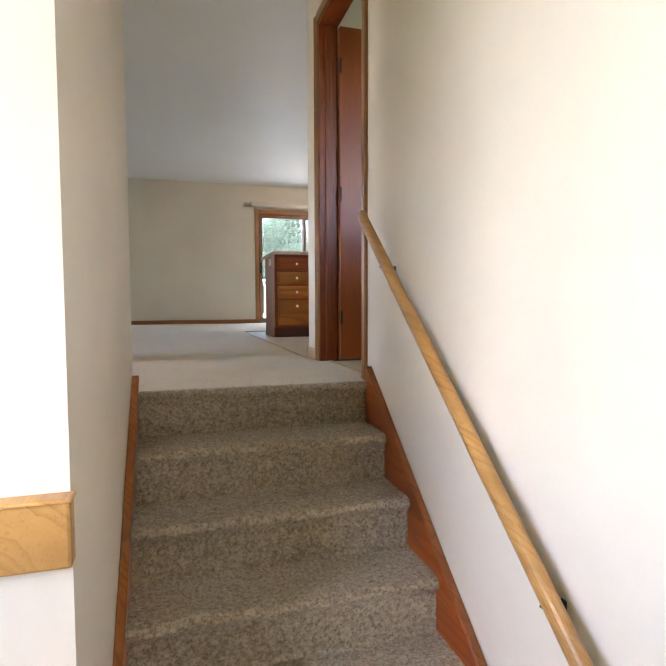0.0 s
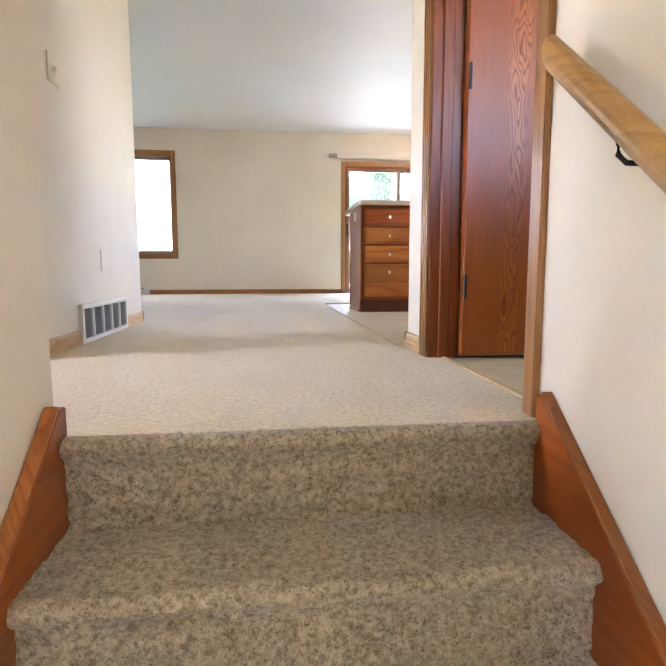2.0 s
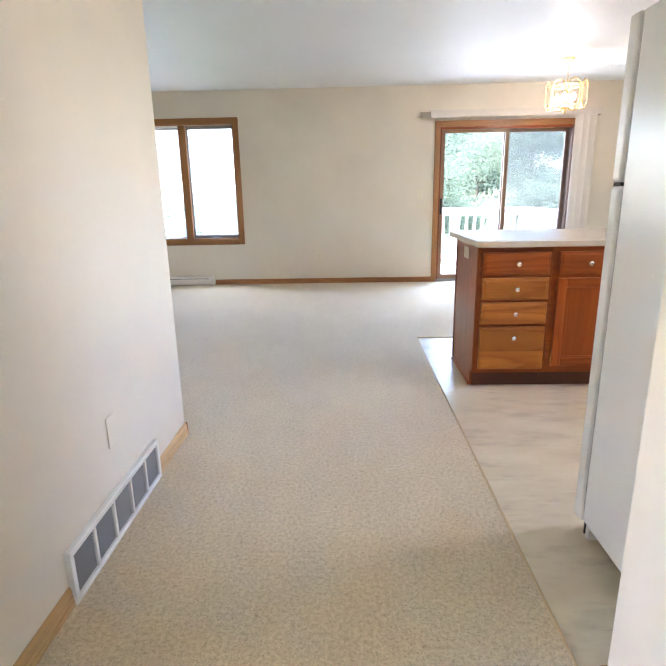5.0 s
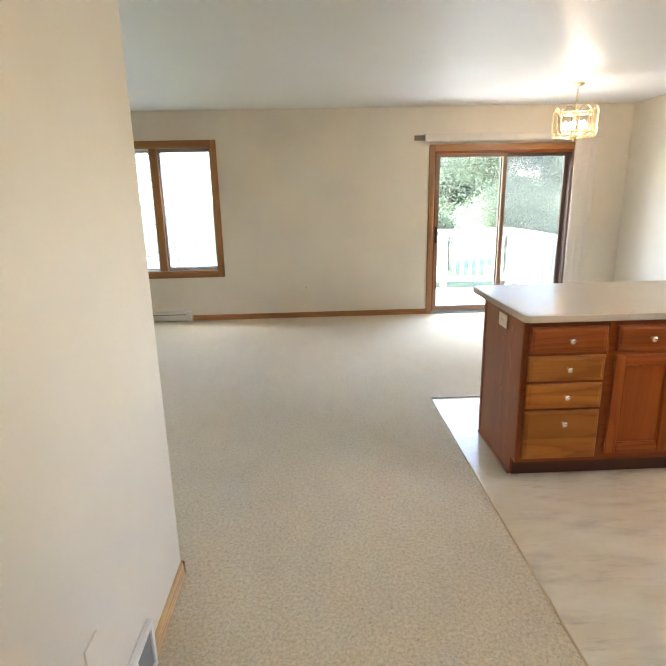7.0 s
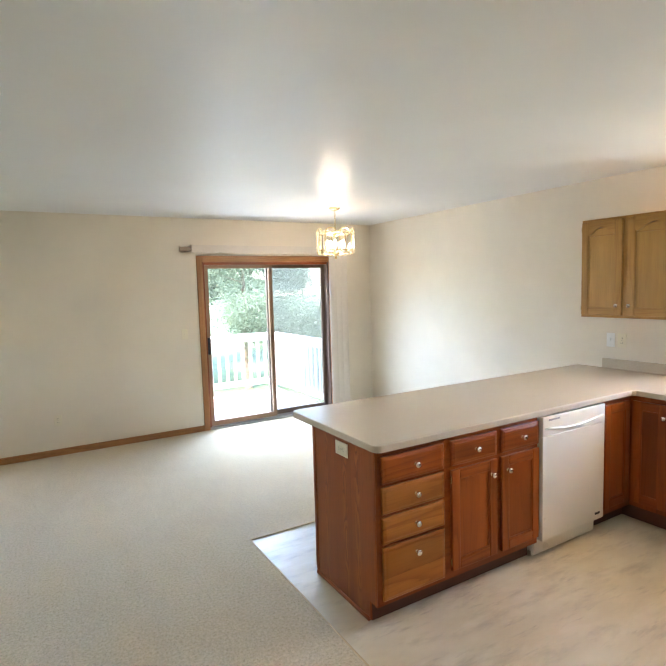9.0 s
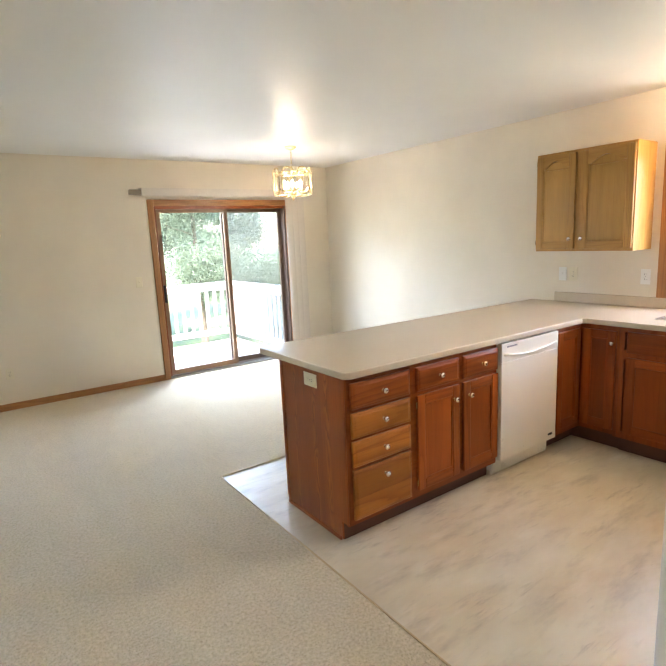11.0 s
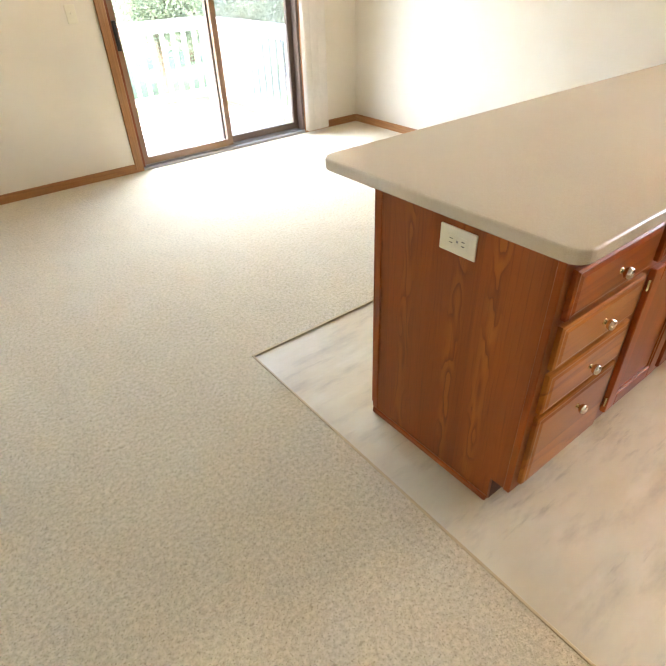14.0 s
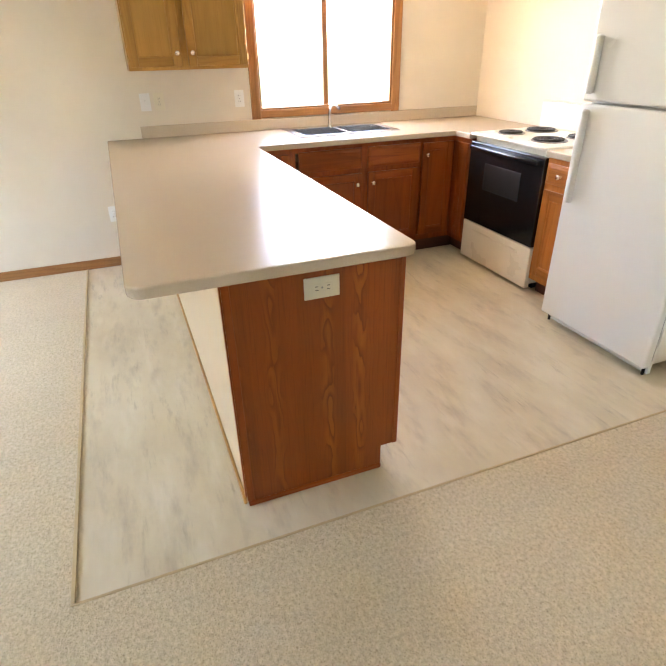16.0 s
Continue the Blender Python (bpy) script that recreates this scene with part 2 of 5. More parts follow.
def carpet_material(name, lo, hi, fleck, fineness=1.0):
    m, nt, n, l, b = nodes_of(name)
    v = coords(n, l, (1, 1, 1), False)
    tuft = noise_node(n, l, v, 62.0 * fineness, 3, 0.72)
    fine = noise_node(n, l, v, 150.0 * fineness, 2, 0.6)
    c = ramp(n, l, tuft, [(0.32, lo), (0.62, hi)])
    c = blend(n, l, c, fleck, ramp(n, l, fine, [(0.59, (0, 0, 0)), (0.67, (0.75, 0.75, 0.75))]))
    speck = noise_node(n, l, v, 46.0, 2, 0.5)
    c = blend(n, l, c, fleck, ramp(n, l, speck, [(0.66, (0, 0, 0)), (0.74, (0.5, 0.5, 0.5))]))
    wear = noise_node(n, l, v, 1.7, 4, 0.6)
    c = blend(n, l, c, (0.88, 0.86, 0.82), ramp(n, l, wear, [(0.35, (0, 0, 0)), (0.75, (0.5, 0.5, 0.5))]), "MULTIPLY")
    tread = noise_node(n, l, coords(n, l, (1.0, 0.45, 1.0), False), 9.0, 4, 0.65)
    c = blend(n, l, c, (0.84, 0.82, 0.78), ramp(n, l, tread, [(0.38, (0, 0, 0)), (0.72, (0.38, 0.38, 0.38))]), "MULTIPLY")
    l.new(c, b.inputs["Base Color"])
    b.inputs["Roughness"].default_value = 1.0
    b.inputs["Specular IOR Level"].default_value = 0.1
    b.inputs["Sheen Weight"].default_value = 0.25
    b.inputs["Sheen Roughness"].default_value = 0.6
    add = n.new("ShaderNodeMath")
    add.operation = "ADD"
    l.new(tuft, add.inputs[0])
    l.new(fine, add.inputs[1])
    bump(n, l, b, add.outputs[0], 0.5, 0.006)
    return m


CARPET = carpet_material("carpet", (0.53, 0.43, 0.275), (0.74, 0.625, 0.425), (0.30, 0.22, 0.12), 1.15)
# Same carpet as the landing, darkened: shade on the stairs put into its colour.
STAIRC_SHADED = carpet_material("stair_carpet_shaded", (0.20, 0.158, 0.105), (0.52, 0.43, 0.30), (0.09, 0.066, 0.043), 1.3)

GLASS, _nt, n, l, b = nodes_of("glass")
b.inputs["Transmission Weight"].default_value = 1.0
b.inputs["Roughness"].default_value = 0.0
b.inputs["IOR"].default_value = 1.02
b.inputs["Base Color"].default_value = (0.97, 0.99, 0.98, 1)
ACRYL, _nt, n, l, b = nodes_of("clear_glass_panel")
b.inputs["Transmission Weight"].default_value = 1.0
b.inputs["Roughness"].default_value = 0.0
b.inputs["IOR"].default_value = 1.12
b.inputs["Base Color"].default_value = (1.0, 0.99, 0.96, 1)
SCREEN, _nt, n, l, b = nodes_of("insect_mesh")
b.inputs["Base Color"].default_value = (0.45, 0.48, 0.49, 1)
b.inputs["Roughness"].default_value = 0.8
b.inputs["Alpha"].default_value = 0.30
BULB, _nt, n, l, b = nodes_of("lit_bulb")
b.inputs["Emission Color"].default_value = (1.0, 0.88, 0.70, 1)
b.inputs["Emission Strength"].default_value = 4.6
# Bulb of the unseen lamp over the sink, added for the kitchen's warm light.
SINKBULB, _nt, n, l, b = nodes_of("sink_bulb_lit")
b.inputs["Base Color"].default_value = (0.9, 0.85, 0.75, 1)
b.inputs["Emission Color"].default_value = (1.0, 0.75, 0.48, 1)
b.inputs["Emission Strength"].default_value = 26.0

LEAF, _nt, n, l, b = nodes_of("leaves")
g = n.new("ShaderNodeNewGeometry")
c = ramp(n, l, g.outputs["Random Per Island"], [(0.0, (0.10, 0.135, 0.10)), (0.6, (0.12, 0.155, 0.11)), (1.0, (0.14, 0.175, 0.12))])
l.new(c, b.inputs["Base Color"])
b.inputs["Roughness"].default_value = 0.9
b.inputs["Specular IOR Level"].default_value = 0.1
tl = n.new("ShaderNodeBsdfTranslucent")
l.new(c, tl.inputs["Color"])
both = n.new("ShaderNodeMixShader")
both.inputs[0].default_value = 0.5
l.new(b.outputs[0], both.inputs[1])
l.new(tl.outputs[0], both.inputs[2])
l.new(both.outputs[0], n["Material Output"].inputs["Surface"])

# ---- builders ----


def thing(name, x, y, z, label="", category="", group="", kind=""):
    ob = new(name)
    ob.location = (x, y, z)
    ob.empty_display_size = 0.05
    return tagged(ob, label, category, group, kind)


def world_place(ob):
    p = Vector(ob.location)
    while ob.parent:
        ob = ob.parent
        p += Vector(ob.location)
    return p


def part(name, bm, material, parent=None, label="", smooth=False):
    """Links a bmesh, built in world metres, as one mesh object under a thing or part."""
    me = bpy.data.meshes.new(name)
    if parent:
        bmesh.ops.translate(bm, verts=bm.verts, vec=-world_place(parent))
    bmesh.ops.recalc_face_normals(bm, faces=bm.faces)
    if smooth:
        for f in bm.faces:
            f.smooth = True
    bm.to_mesh(me)
    bm.free()
    me.materials.append(material)
    ob = new(name, me)
    if parent:
        ob.parent = parent
    if label:
        ob["label"] = label
    return ob


def structure(name, bm, material, label="", category=""):
    return tagged(part(name, bm, material), label, category, kind="structure")


def add_box(bm, x0, x1, y0, y1, z0, z1, bevel=0.0, seg=1):
    r = bmesh.ops.create_cube(bm, size=1.0)
    vs = r["verts"]
    for q in vs:
        q.co = Vector(((x0 + x1) / 2 + q.co.x * (x1 - x0), (y0 + y1) / 2 + q.co.y * (y1 - y0), (z0 + z1) / 2 + q.co.z * (z1 - z0)))
    if bevel:
        es = list({e for q in vs for e in q.link_edges})
        bmesh.ops.bevel(bm, geom=es, offset=bevel, segments=seg, affect="EDGES", profile=0.5)
    return bm


def box(x0, x1, y0, y1, z0, z1, bevel=0.0, seg=1):
    return add_box(bmesh.new(), x0, x1, y0, y1, z0, z1, bevel, seg)


def boxes(*rows):
    bm = bmesh.new()
    for r in rows:
        add_box(bm, *r)
    return bm


def add_rod(bm, a, b, r, sides=10, r2=None):
    a, b = Vector(a), Vector(b)
    d = b - a
    m = Matrix.Translation((a + b) / 2) @ d.to_track_quat("Z", "Y").to_matrix().to_4x4()
    bmesh.ops.create_cone(bm, cap_ends=True, segments=sides, radius1=r, radius2=r if r2 is None else r2, depth=d.length, matrix=m)
    return bm


def rod(a, b, r, sides=10, r2=None):
    return add_rod(bmesh.new(), a, b, r, sides, r2)


def prism(outline, z0, z1, axis="z", bevel=0.0, seg=2):
    """A flat outline, pushed through along one axis. Outline: pairs in the other two axes."""
    def place(u, w, h):
        return {"z": (u, w, h), "y": (u, h, w), "x": (h, u, w)}[axis]
    bm = bmesh.new()
    lo = [bm.verts.new(place(u, w, z0)) for u, w in outline]
    hi = [bm.verts.new(place(u, w, z1)) for u, w in outline]
    bm.faces.new(lo)
    bm.faces.new(hi)
    k = len(lo)
    for i in range(k):
        bm.faces.new((lo[i], lo[(i + 1) % k], hi[(i + 1) % k], hi[i]))
    if bevel:
        bmesh.ops.bevel(bm, geom=bm.edges[:], offset=bevel, segments=seg, affect="EDGES", profile=0.5)
    return bm


def lathe(profile, centre, axis=(0, 0, 1), sides=16):
    """A turned shape: (radius, height) pairs about an axis through centre."""
    bm = bmesh.new()
    q = Vector(axis).to_track_quat("Z", "Y")
    rings = []
    for r, h in profile:
        rings.append([bm.verts.new(Vector(centre) + q @ Vector((r * math.cos(t), r * math.sin(t), h)))
                      for t in (2 * math.pi * i / sides for i in range(sides))])
    for a, b2 in zip(rings, rings[1:]):
        for i in range(sides):
            bm.faces.new((a[i], a[(i + 1) % sides], b2[(i + 1) % sides], b2[i]))
    for ring_ in (rings[0], rings[-1]):
        bm.faces.new(ring_)
    return bm


def tube(points, r, sides=8):
    """A bent rod through points."""
    bm = bmesh.new()
    pts = [Vector(p) for p in points]
    rings = []
    for i, p in enumerate(pts):
        d = (pts[min(i + 1, len(pts) - 1)] - pts[max(i - 1, 0)]).normalized()
        q = d.to_track_quat("Z", "Y")
        rings.append([bm.verts.new(p + q @ Vector((r * math.cos(t), r * math.sin(t), 0))) for t in (2 * math.pi * k / sides for k in range(sides))])
    for a, b2 in zip(rings, rings[1:]):
        best = min(range(sides), key=lambda s: (a[0].co - b2[s].co).length)
        for i in range(sides):
            bm.faces.new((a[i], a[(i + 1) % sides], b2[(i + 1 + best) % sides], b2[(i + best) % sides]))
    bm.faces.new(rings[0])
    bm.faces.new(rings[-1])
    return bm


BB = 0.068


def board(name, x0, x1, y0, y1, axis, flip=False):
    """A moulded baseboard: thick foot, two grooves and a thin rounded top, its back on the wall."""
    prof_ = [(0, 0), (1, 0), (1, 0.30), (0.78, 0.33), (0.86, 0.38), (0.86, 0.56), (0.62, 0.60), (0.72, 0.66), (0.70, 0.82), (0.45, 0.94), (0.2, 1.0), (0, 1.0)]
    if axis == "x":
        lo, hi = (y0, y1) if flip else (y1, y0)
        outl = [(lo + (hi - lo) * d_, BB * h_) for d_, h_ in prof_]
        bm_ = prism(outl, x0, x1, "x")
    else:
        lo, hi = (x0, x1) if flip else (x1, x0)
        outl = [(lo + (hi - lo) * d_, BB * h_) for d_, h_ in prof_]
        bm_ = prism(outl, y0, y1, "y")
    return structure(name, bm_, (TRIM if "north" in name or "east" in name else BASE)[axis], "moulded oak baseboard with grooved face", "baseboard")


def fluted(u0, u1, back, front, z0, z1, axis, swap=False):
    """An upright casing with shallow flutes; u runs along the wall, back to front out of it."""
    n_ = 4
    pts_ = [(u0, back), (u1, back)]
    w_ = (u1 - u0) / n_
    for k_ in range(n_):
        a_ = u1 - w_ * k_
        deep = front + (back - front) * (0.12 + 0.13 * k_ if not swap else 0.5 - 0.13 * k_)
        groove = deep + (back - front) * 0.22
        pts_ += [(a_, deep), (a_ - w_ * 0.72, deep), (a_ - w_ * 0.82, groove), (a_ - w_ * 0.97, groove)]
    if axis == "x":
        return prism([(b_, a_) for a_, b_ in pts_], z0, z1, "z")
    return prism(pts_, z0, z1, "z")



# ---- the place ----
CEILING = 2.48
NORTH, EAST, HALL_E, HALL_W, STAIR_W = 3.96, 2.79, -0.15, -1.63, -1.188
RISE, RUN, NOSE = 0.19, 0.235, -3.33
LAND = -7 * RISE

structure("wall_north", boxes(
    (-4.75, -4.0, NORTH, NORTH + 0.15, 0, CEILING), (-4.0, -2.225, NORTH, NORTH + 0.15, 0, 0.61), (-4.0, -2.225, NORTH, NORTH + 0.15, 2.09, CEILING),
    (-2.225, 0.425, NORTH, NORTH + 0.15, 0, CEILING), (0.425, 2.12, NORTH, NORTH + 0.15, 1.99, CEILING), (2.12, EAST + 0.15, NORTH, NORTH + 0.15, 0, CEILING)), WALL,
    "cream painted plaster wall with window and sliding door", "wall")
structure("wall_east", boxes(
    (EAST, EAST + 0.15, -0.33, NORTH, 0, CEILING), (EAST, EAST + 0.15, -1.45, -0.33, 0, 1.05), (EAST, EAST + 0.15, -1.45, -0.33, 2.05, CEILING),
    (EAST, EAST + 0.15, -2.42, -1.45, 0, CEILING)), WALL, "cream painted plaster wall of dining area and kitchen", "wall")
structure("wall_kitchen_south", box(HALL_E + 0.115, EAST, -2.42, -2.30, 0, CEILING), WALL, "cream painted wall behind the range", "wall")
structure("wall_hall_east", boxes(
    (HALL_E, HALL_E + 0.115, -7.2, -3.225, LAND, CEILING), (HALL_E, HALL_E + 0.115, -3.225, -2.415, 2.06, CEILING), (HALL_E, HALL_E + 0.115, -2.415, -2.13, 0, CEILING)), WALL,
    "cream painted wall beside stairs with door opening", "wall")
structure("wall_block_east", box(HALL_W - 0.12, HALL_W, -2.264, -0.70, 0, CEILING), WALL, "cream painted wall with return air grille", "wall")
structure("wall_block_south", box(-4.6, HALL_W - 0.12, -2.264, -2.144, 0, CEILING), WALL, "cream painted side hall wall", "wall")
structure("wall_block_north", box(-4.6, HALL_W - 0.12, -0.82, -0.70, 0, CEILING), WALL, "cream painted living room wall", "wall")
structure("wall_stair_west", box(STAIR_W - 0.12, STAIR_W, -4.60, -3.29, LAND, CEILING), WALL, "off-white painted wall beside stairs", "wall")
structure("wall_hall_south", box(-4.6, STAIR_W - 0.12, -3.41, -3.29, -0.3, CEILING), WALL, "cream painted side hall wall", "wall")
structure("wall_entry_north", box(-2.6, STAIR_W - 0.12, -4.60, -4.48, LAND, CEILING), WALL, "off-white painted entry wall", "wall")
# The opening here is assumed, cut for the added entry lamp.
structure("wall_entry_west", boxes(
    (-2.72, -2.6, -7.2, -6.5, LAND, CEILING), (-2.72, -2.6, -6.5, -5.0, LAND, 0.1), (-2.72, -2.6, -6.5, -5.0, 1.9, CEILING), (-2.72, -2.6, -5.0, -4.48, LAND, CEILING)), WALL,
    "off-white painted entry wall with an assumed light opening", "wall")
structure("wall_entry_south", box(-2.72, HALL_E + 0.115, -7.35, -7.2, LAND, CEILING), WALL, "off-white painted entry wall", "wall")
# The opening at the side hall's end is assumed, cut for its lamp.
structure("wall_west", boxes(
    (-4.75, -4.6, -3.41, -3.15, -0.3, CEILING), (-4.75, -4.6, -3.15, -2.4, 0, 0.7), (-4.75, -4.6, -3.15, -2.4, 2.05, CEILING), (-4.75, -4.6, -2.4, NORTH, 0, CEILING)), WALL, "cream painted living room wall", "wall")
# The south wall's opening is unseen, made for the added side room lamp.
structure("wall_bath_south", boxes((HALL_E + 0.115, 0.3, -4.32, -4.2, 0, CEILING), (0.3, 1.2, -4.32, -4.2, 0, 1.05), (0.3, 1.2, -4.32, -4.2, 1.95, CEILING), (1.2, 1.72, -4.32, -4.2, 0, CEILING)), WALL, "cream painted wall of side room", "wall")
structure("wall_bath_east", box(1.6, 1.72, -4.2, -2.42, 0, CEILING), WALL, "cream painted wall of side room", "wall")
structure("ceiling", box(-4.75, EAST + 0.15, -7.35, NORTH + 0.15, CEILING, CEILING + 0.12), CEIL, "white semi-gloss painted ceiling", "ceiling")

# floors
structure("subfloor", boxes((-4.75, EAST + 0.15, NOSE + 0.05, NORTH + 0.15, -0.3, -0.012), (-2.72, HALL_E + 0.115, -7.35, -4.94, LAND - 0.2, LAND - 0.012)), BARK, "timber subfloor", "floor")
VX, VY = -0.192, 1.12
structure("carpet_floor", boxes(
    (-4.6, VX, NOSE + 0.034, NORTH, -0.012, 0.0), (VX, EAST, VY, NORTH, -0.012, 0.0), (VX, -0.09, -3.225, -2.415, -0.012, 0.0), (VX, HALL_E, -2.415, -2.13, -0.012, 0.0),
    (VX, HALL_E, NOSE + 0.034, -3.225, -0.012, 0.0)), CARPET,
    "beige cut-pile carpet, worn and slightly soiled", "carpet")
structure("vinyl_floor", box(VX, EAST, -2.30, VY, -0.012, -0.006), VINYL, "pale washed-oak sheet vinyl floor", "floor")
structure("vinyl_floor_side_room", box(-0.09, 1.6, -4.2, -2.415, -0.012, -0.004), VINYL, "pale sheet vinyl floor of side room", "floor")
structure("entry_floor", box(-2.6, HALL_E, -7.2, -4.94, LAND - 0.012, LAND), VINYL, "pale entry landing floor", "floor")

strip = thing("threshold_strip", VX, VY, 0, "thin tan carpet edging strip on the floor", "threshold strip")
part("west_run", box(VX - 0.006, VX + 0.004, -2.12, VY + 0.012, -0.006, 0.004, 0.002), STRIP, strip)
part("north_run", box(VX + 0.004, EAST - 0.014, VY - 0.002, VY + 0.012, -0.006, 0.004, 0.002), STRIP, strip)
tagged(part("door_threshold_strip", box(-0.10, -0.08, -3.20, -2.44, -0.004, 0.005, 0.002), STRIP), "thin tan carpet edging strip in doorway", "threshold strip")

# stairs: carpet wrapped over treads, with rounded nosings and a tufted pile
prof = []
for i in range(7):
    y0, z0 = NOSE - RUN * i, -RISE * i
    if i == 0:
        prof += [(y0 + 0.036, z0), (y0 + 0.031, z0), (y0 + 0.026, z0)]
    r = 0.022
    prof += [(y0 + r - r * math.sin(a), z0 - r + r * math.cos(a)) for a in np.linspace(0, math.pi / 2 + 0.5, 8)]
    yb = y0 + 0.022
    prof += [(yb - 0.002 * math.cos(k), z) for k, z in enumerate(np.linspace(z0 - 0.05, z0 - RISE + 0.008, 16))]
    prof += [(yb - t_, z0 - RISE) for t_ in np.linspace(0.008, RUN - 0.012, 24)]
bm = bmesh.new()
NX = 118
xs = np.linspace(STAIR_W + 0.018, HALL_E - 0.018, NX)
grid = []
for j, (y, z) in enumerate(prof):
    row = []
    ya, za = prof[max(j - 1, 0)]
    yb, zb = prof[min(j + 1, len(prof) - 1)]
    nrm = Vector((0, -(zb - za), (yb - ya))).normalized()
    if nrm.z < -0.2 or (abs(nrm.z) <= 0.2 and nrm.y > 0):
        nrm = -nrm
    for x in xs:
        p = Vector((x, y, z))
        d = noise.noise(p * 80) * 0.0070 + noise.noise(p * 22) * 0.004
        row.append(bm.verts.new(p + nrm * (d if j > 1 else -0.002)))
    grid.append(row)
for a, b2 in zip(grid, grid[1:]):
    for i in range(NX - 1):
        bm.faces.new((a[i], a[i + 1], b2[i + 1], b2[i]))
tagged(part("staircase", bm, STAIRC_SHADED, None, smooth=True), "flight of stairs in shaggy beige carpet, darkened to grey-beige for shade", "staircase", kind="structure")


def skirt(x0, x1, y_top, z_top):
    s = RISE / RUN
    yb = -4.72
    zt = z_top - s * (y_top - yb)
    pts = [(y_top, -0.20), (y_top, z_top), (y_top - 0.03, z_top), (yb, zt), (yb, zt - 0.34)]
    return prism(pts, x0, x1, "x", 0.003, 1)


tagged(part("stair_skirt_board", skirt(STAIR_W + 0.001, STAIR_W + 0.022, -3.285, 0.06), CAB["y"]), "reddish oak skirting board along the stairs", "skirting board", "stair skirts")
tagged(part("stair_skirt_board", skirt(HALL_E - 0.022, HALL_E - 0.001, -3.305, 0.06), CAB["y"]), "reddish oak skirting board along the stairs", "skirting board", "stair skirts")
for x0, x1 in ((STAIR_W + 0.001, STAIR_W + 0.028), (HALL_E - 0.028, HALL_E - 0.001)):
    s = RISE / RUN
    pts = [(-3.335, 0.061), (-3.335, 0.075), (-4.72, 0.075 - s * 1.385), (-4.72, 0.061 - s * 1.385)]
    tagged(part("skirt_cap_moulding", prism(pts, x0, x1, "x", 0.003, 1), SKIRT), "reddish oak cap moulding on the stair skirting", "moulding", "stair skirts")
lc = thing("entry_ledge_cap", -1.9, -4.62, -0.08, "honey oak ledge cap on the entry wall", "ledge cap")
part("cap_board", box(-2.6, STAIR_W + 0.006, -4.638, -4.601, -0.08, 0.034, 0.006, 2), RAIL, lc)
part("cap_bead", box(-2.6, STAIR_W + 0.010, -4.643, -4.601, 0.0345, 0.042, 0.003, 2), RAIL, lc)

# handrail
hr = thing("handrail", HALL_E - 0.07, -3.22, 0.76, "honey oak handrail on black wall brackets", "handrail")
s = 0.843
HX = HALL_E - 0.065
pts = []
for a in np.linspace(0, 2 * math.pi, 20, endpoint=False):
    pts.append((0.020 * math.cos(a) * 1.05, 0.029 * math.sin(a)))
bm = bmesh.new()
ends = []
for y in (-3.38, -3.39, -4.9):
    z = 0.738 + s * (y + 3.39)
    k = 0.75 if y == -3.38 else 1.0
    ends.append([bm.verts.new((HX + u * k, y, z + w * k * 1.2)) for u, w in pts])
for a, b2 in zip(ends, ends[1:]):
    for i in range(20):
        bm.faces.new((a[i], a[(i + 1) % 20], b2[(i + 1) % 20], b2[i]))
bm.faces.new(ends[0])
bm.faces.new(ends[-1])
part("rail", bm, RAIL, hr, smooth=False)
for y in (-3.60, -4.6):
    z = 0.738 + s * (y + 3.39) - 0.035
    br = part("bracket", tube([(HX, y, z), (HX, y, z - 0.018), (HX + 0.015, y, z - 0.030), (HALL_E - 0.004, y, z - 0.030)], 0.0045), DARK, hr, "black metal wall bracket")
    part("wall_plate", box(HALL_E - 0.005, HALL_E - 0.0005, y - 0.010, y + 0.010, z - 0.048, z - 0.012, 0.002), DARK, br)

# doorway to the side room
dw = thing("door_casing", HALL_E, -2.82, 0, "oak door casing and reddish jambs round open doorway", "door frame", kind="structure")
OPEN_S, OPEN_N = -3.225, -2.415
for nm, y0, y1 in (("casing_far", OPEN_N - 0.006, OPEN_N + 0.056), ("casing_near", OPEN_S - 0.056, OPEN_S + 0.006)):
    part(nm, fluted(y0, y1, HALL_E - 0.001, HALL_E - 0.018, 0.0, 2.115, "x", nm == "casing_near"), TRIM["z"], dw)
part("casing_head", box(HALL_E - 0.016, HALL_E - 0.001, OPEN_S + 0.006, OPEN_N - 0.006, 2.055, 2.115, 0.003), TRIM["y"], dw)
part("jamb_far", box(HALL_E - 0.002, HALL_E + 0.117, OPEN_N - 0.018, OPEN_N, 0.0, 2.06, 0.001), JAMB, dw)
part("door_stop_far", box(HALL_E + 0.035, HALL_E + 0.075, OPEN_N - 0.030, OPEN_N - 0.018, 0.0, 2.04, 0.003), JAMB, dw)
part("jamb_near", box(HALL_E - 0.002, HALL_E + 0.117, OPEN_S, OPEN_S + 0.018, 0.0, 2.06, 0.001), JAMB, dw)
part("jamb_head", box(HALL_E - 0.002, HALL_E + 0.117, OPEN_S + 0.018, OPEN_N - 0.018, 2.042, 2.06, 0.001), JAMB, dw)
dr = thing("door", HALL_E + 0.12, OPEN_N - 0.05, 0, "flush reddish-brown oak veneer door standing open", "door")
part("slab", box(HALL_E + 0.1185, HALL_E + 0.879, -2.473, -2.436, 0.012, 2.035, 0.002), DOOR, dr)
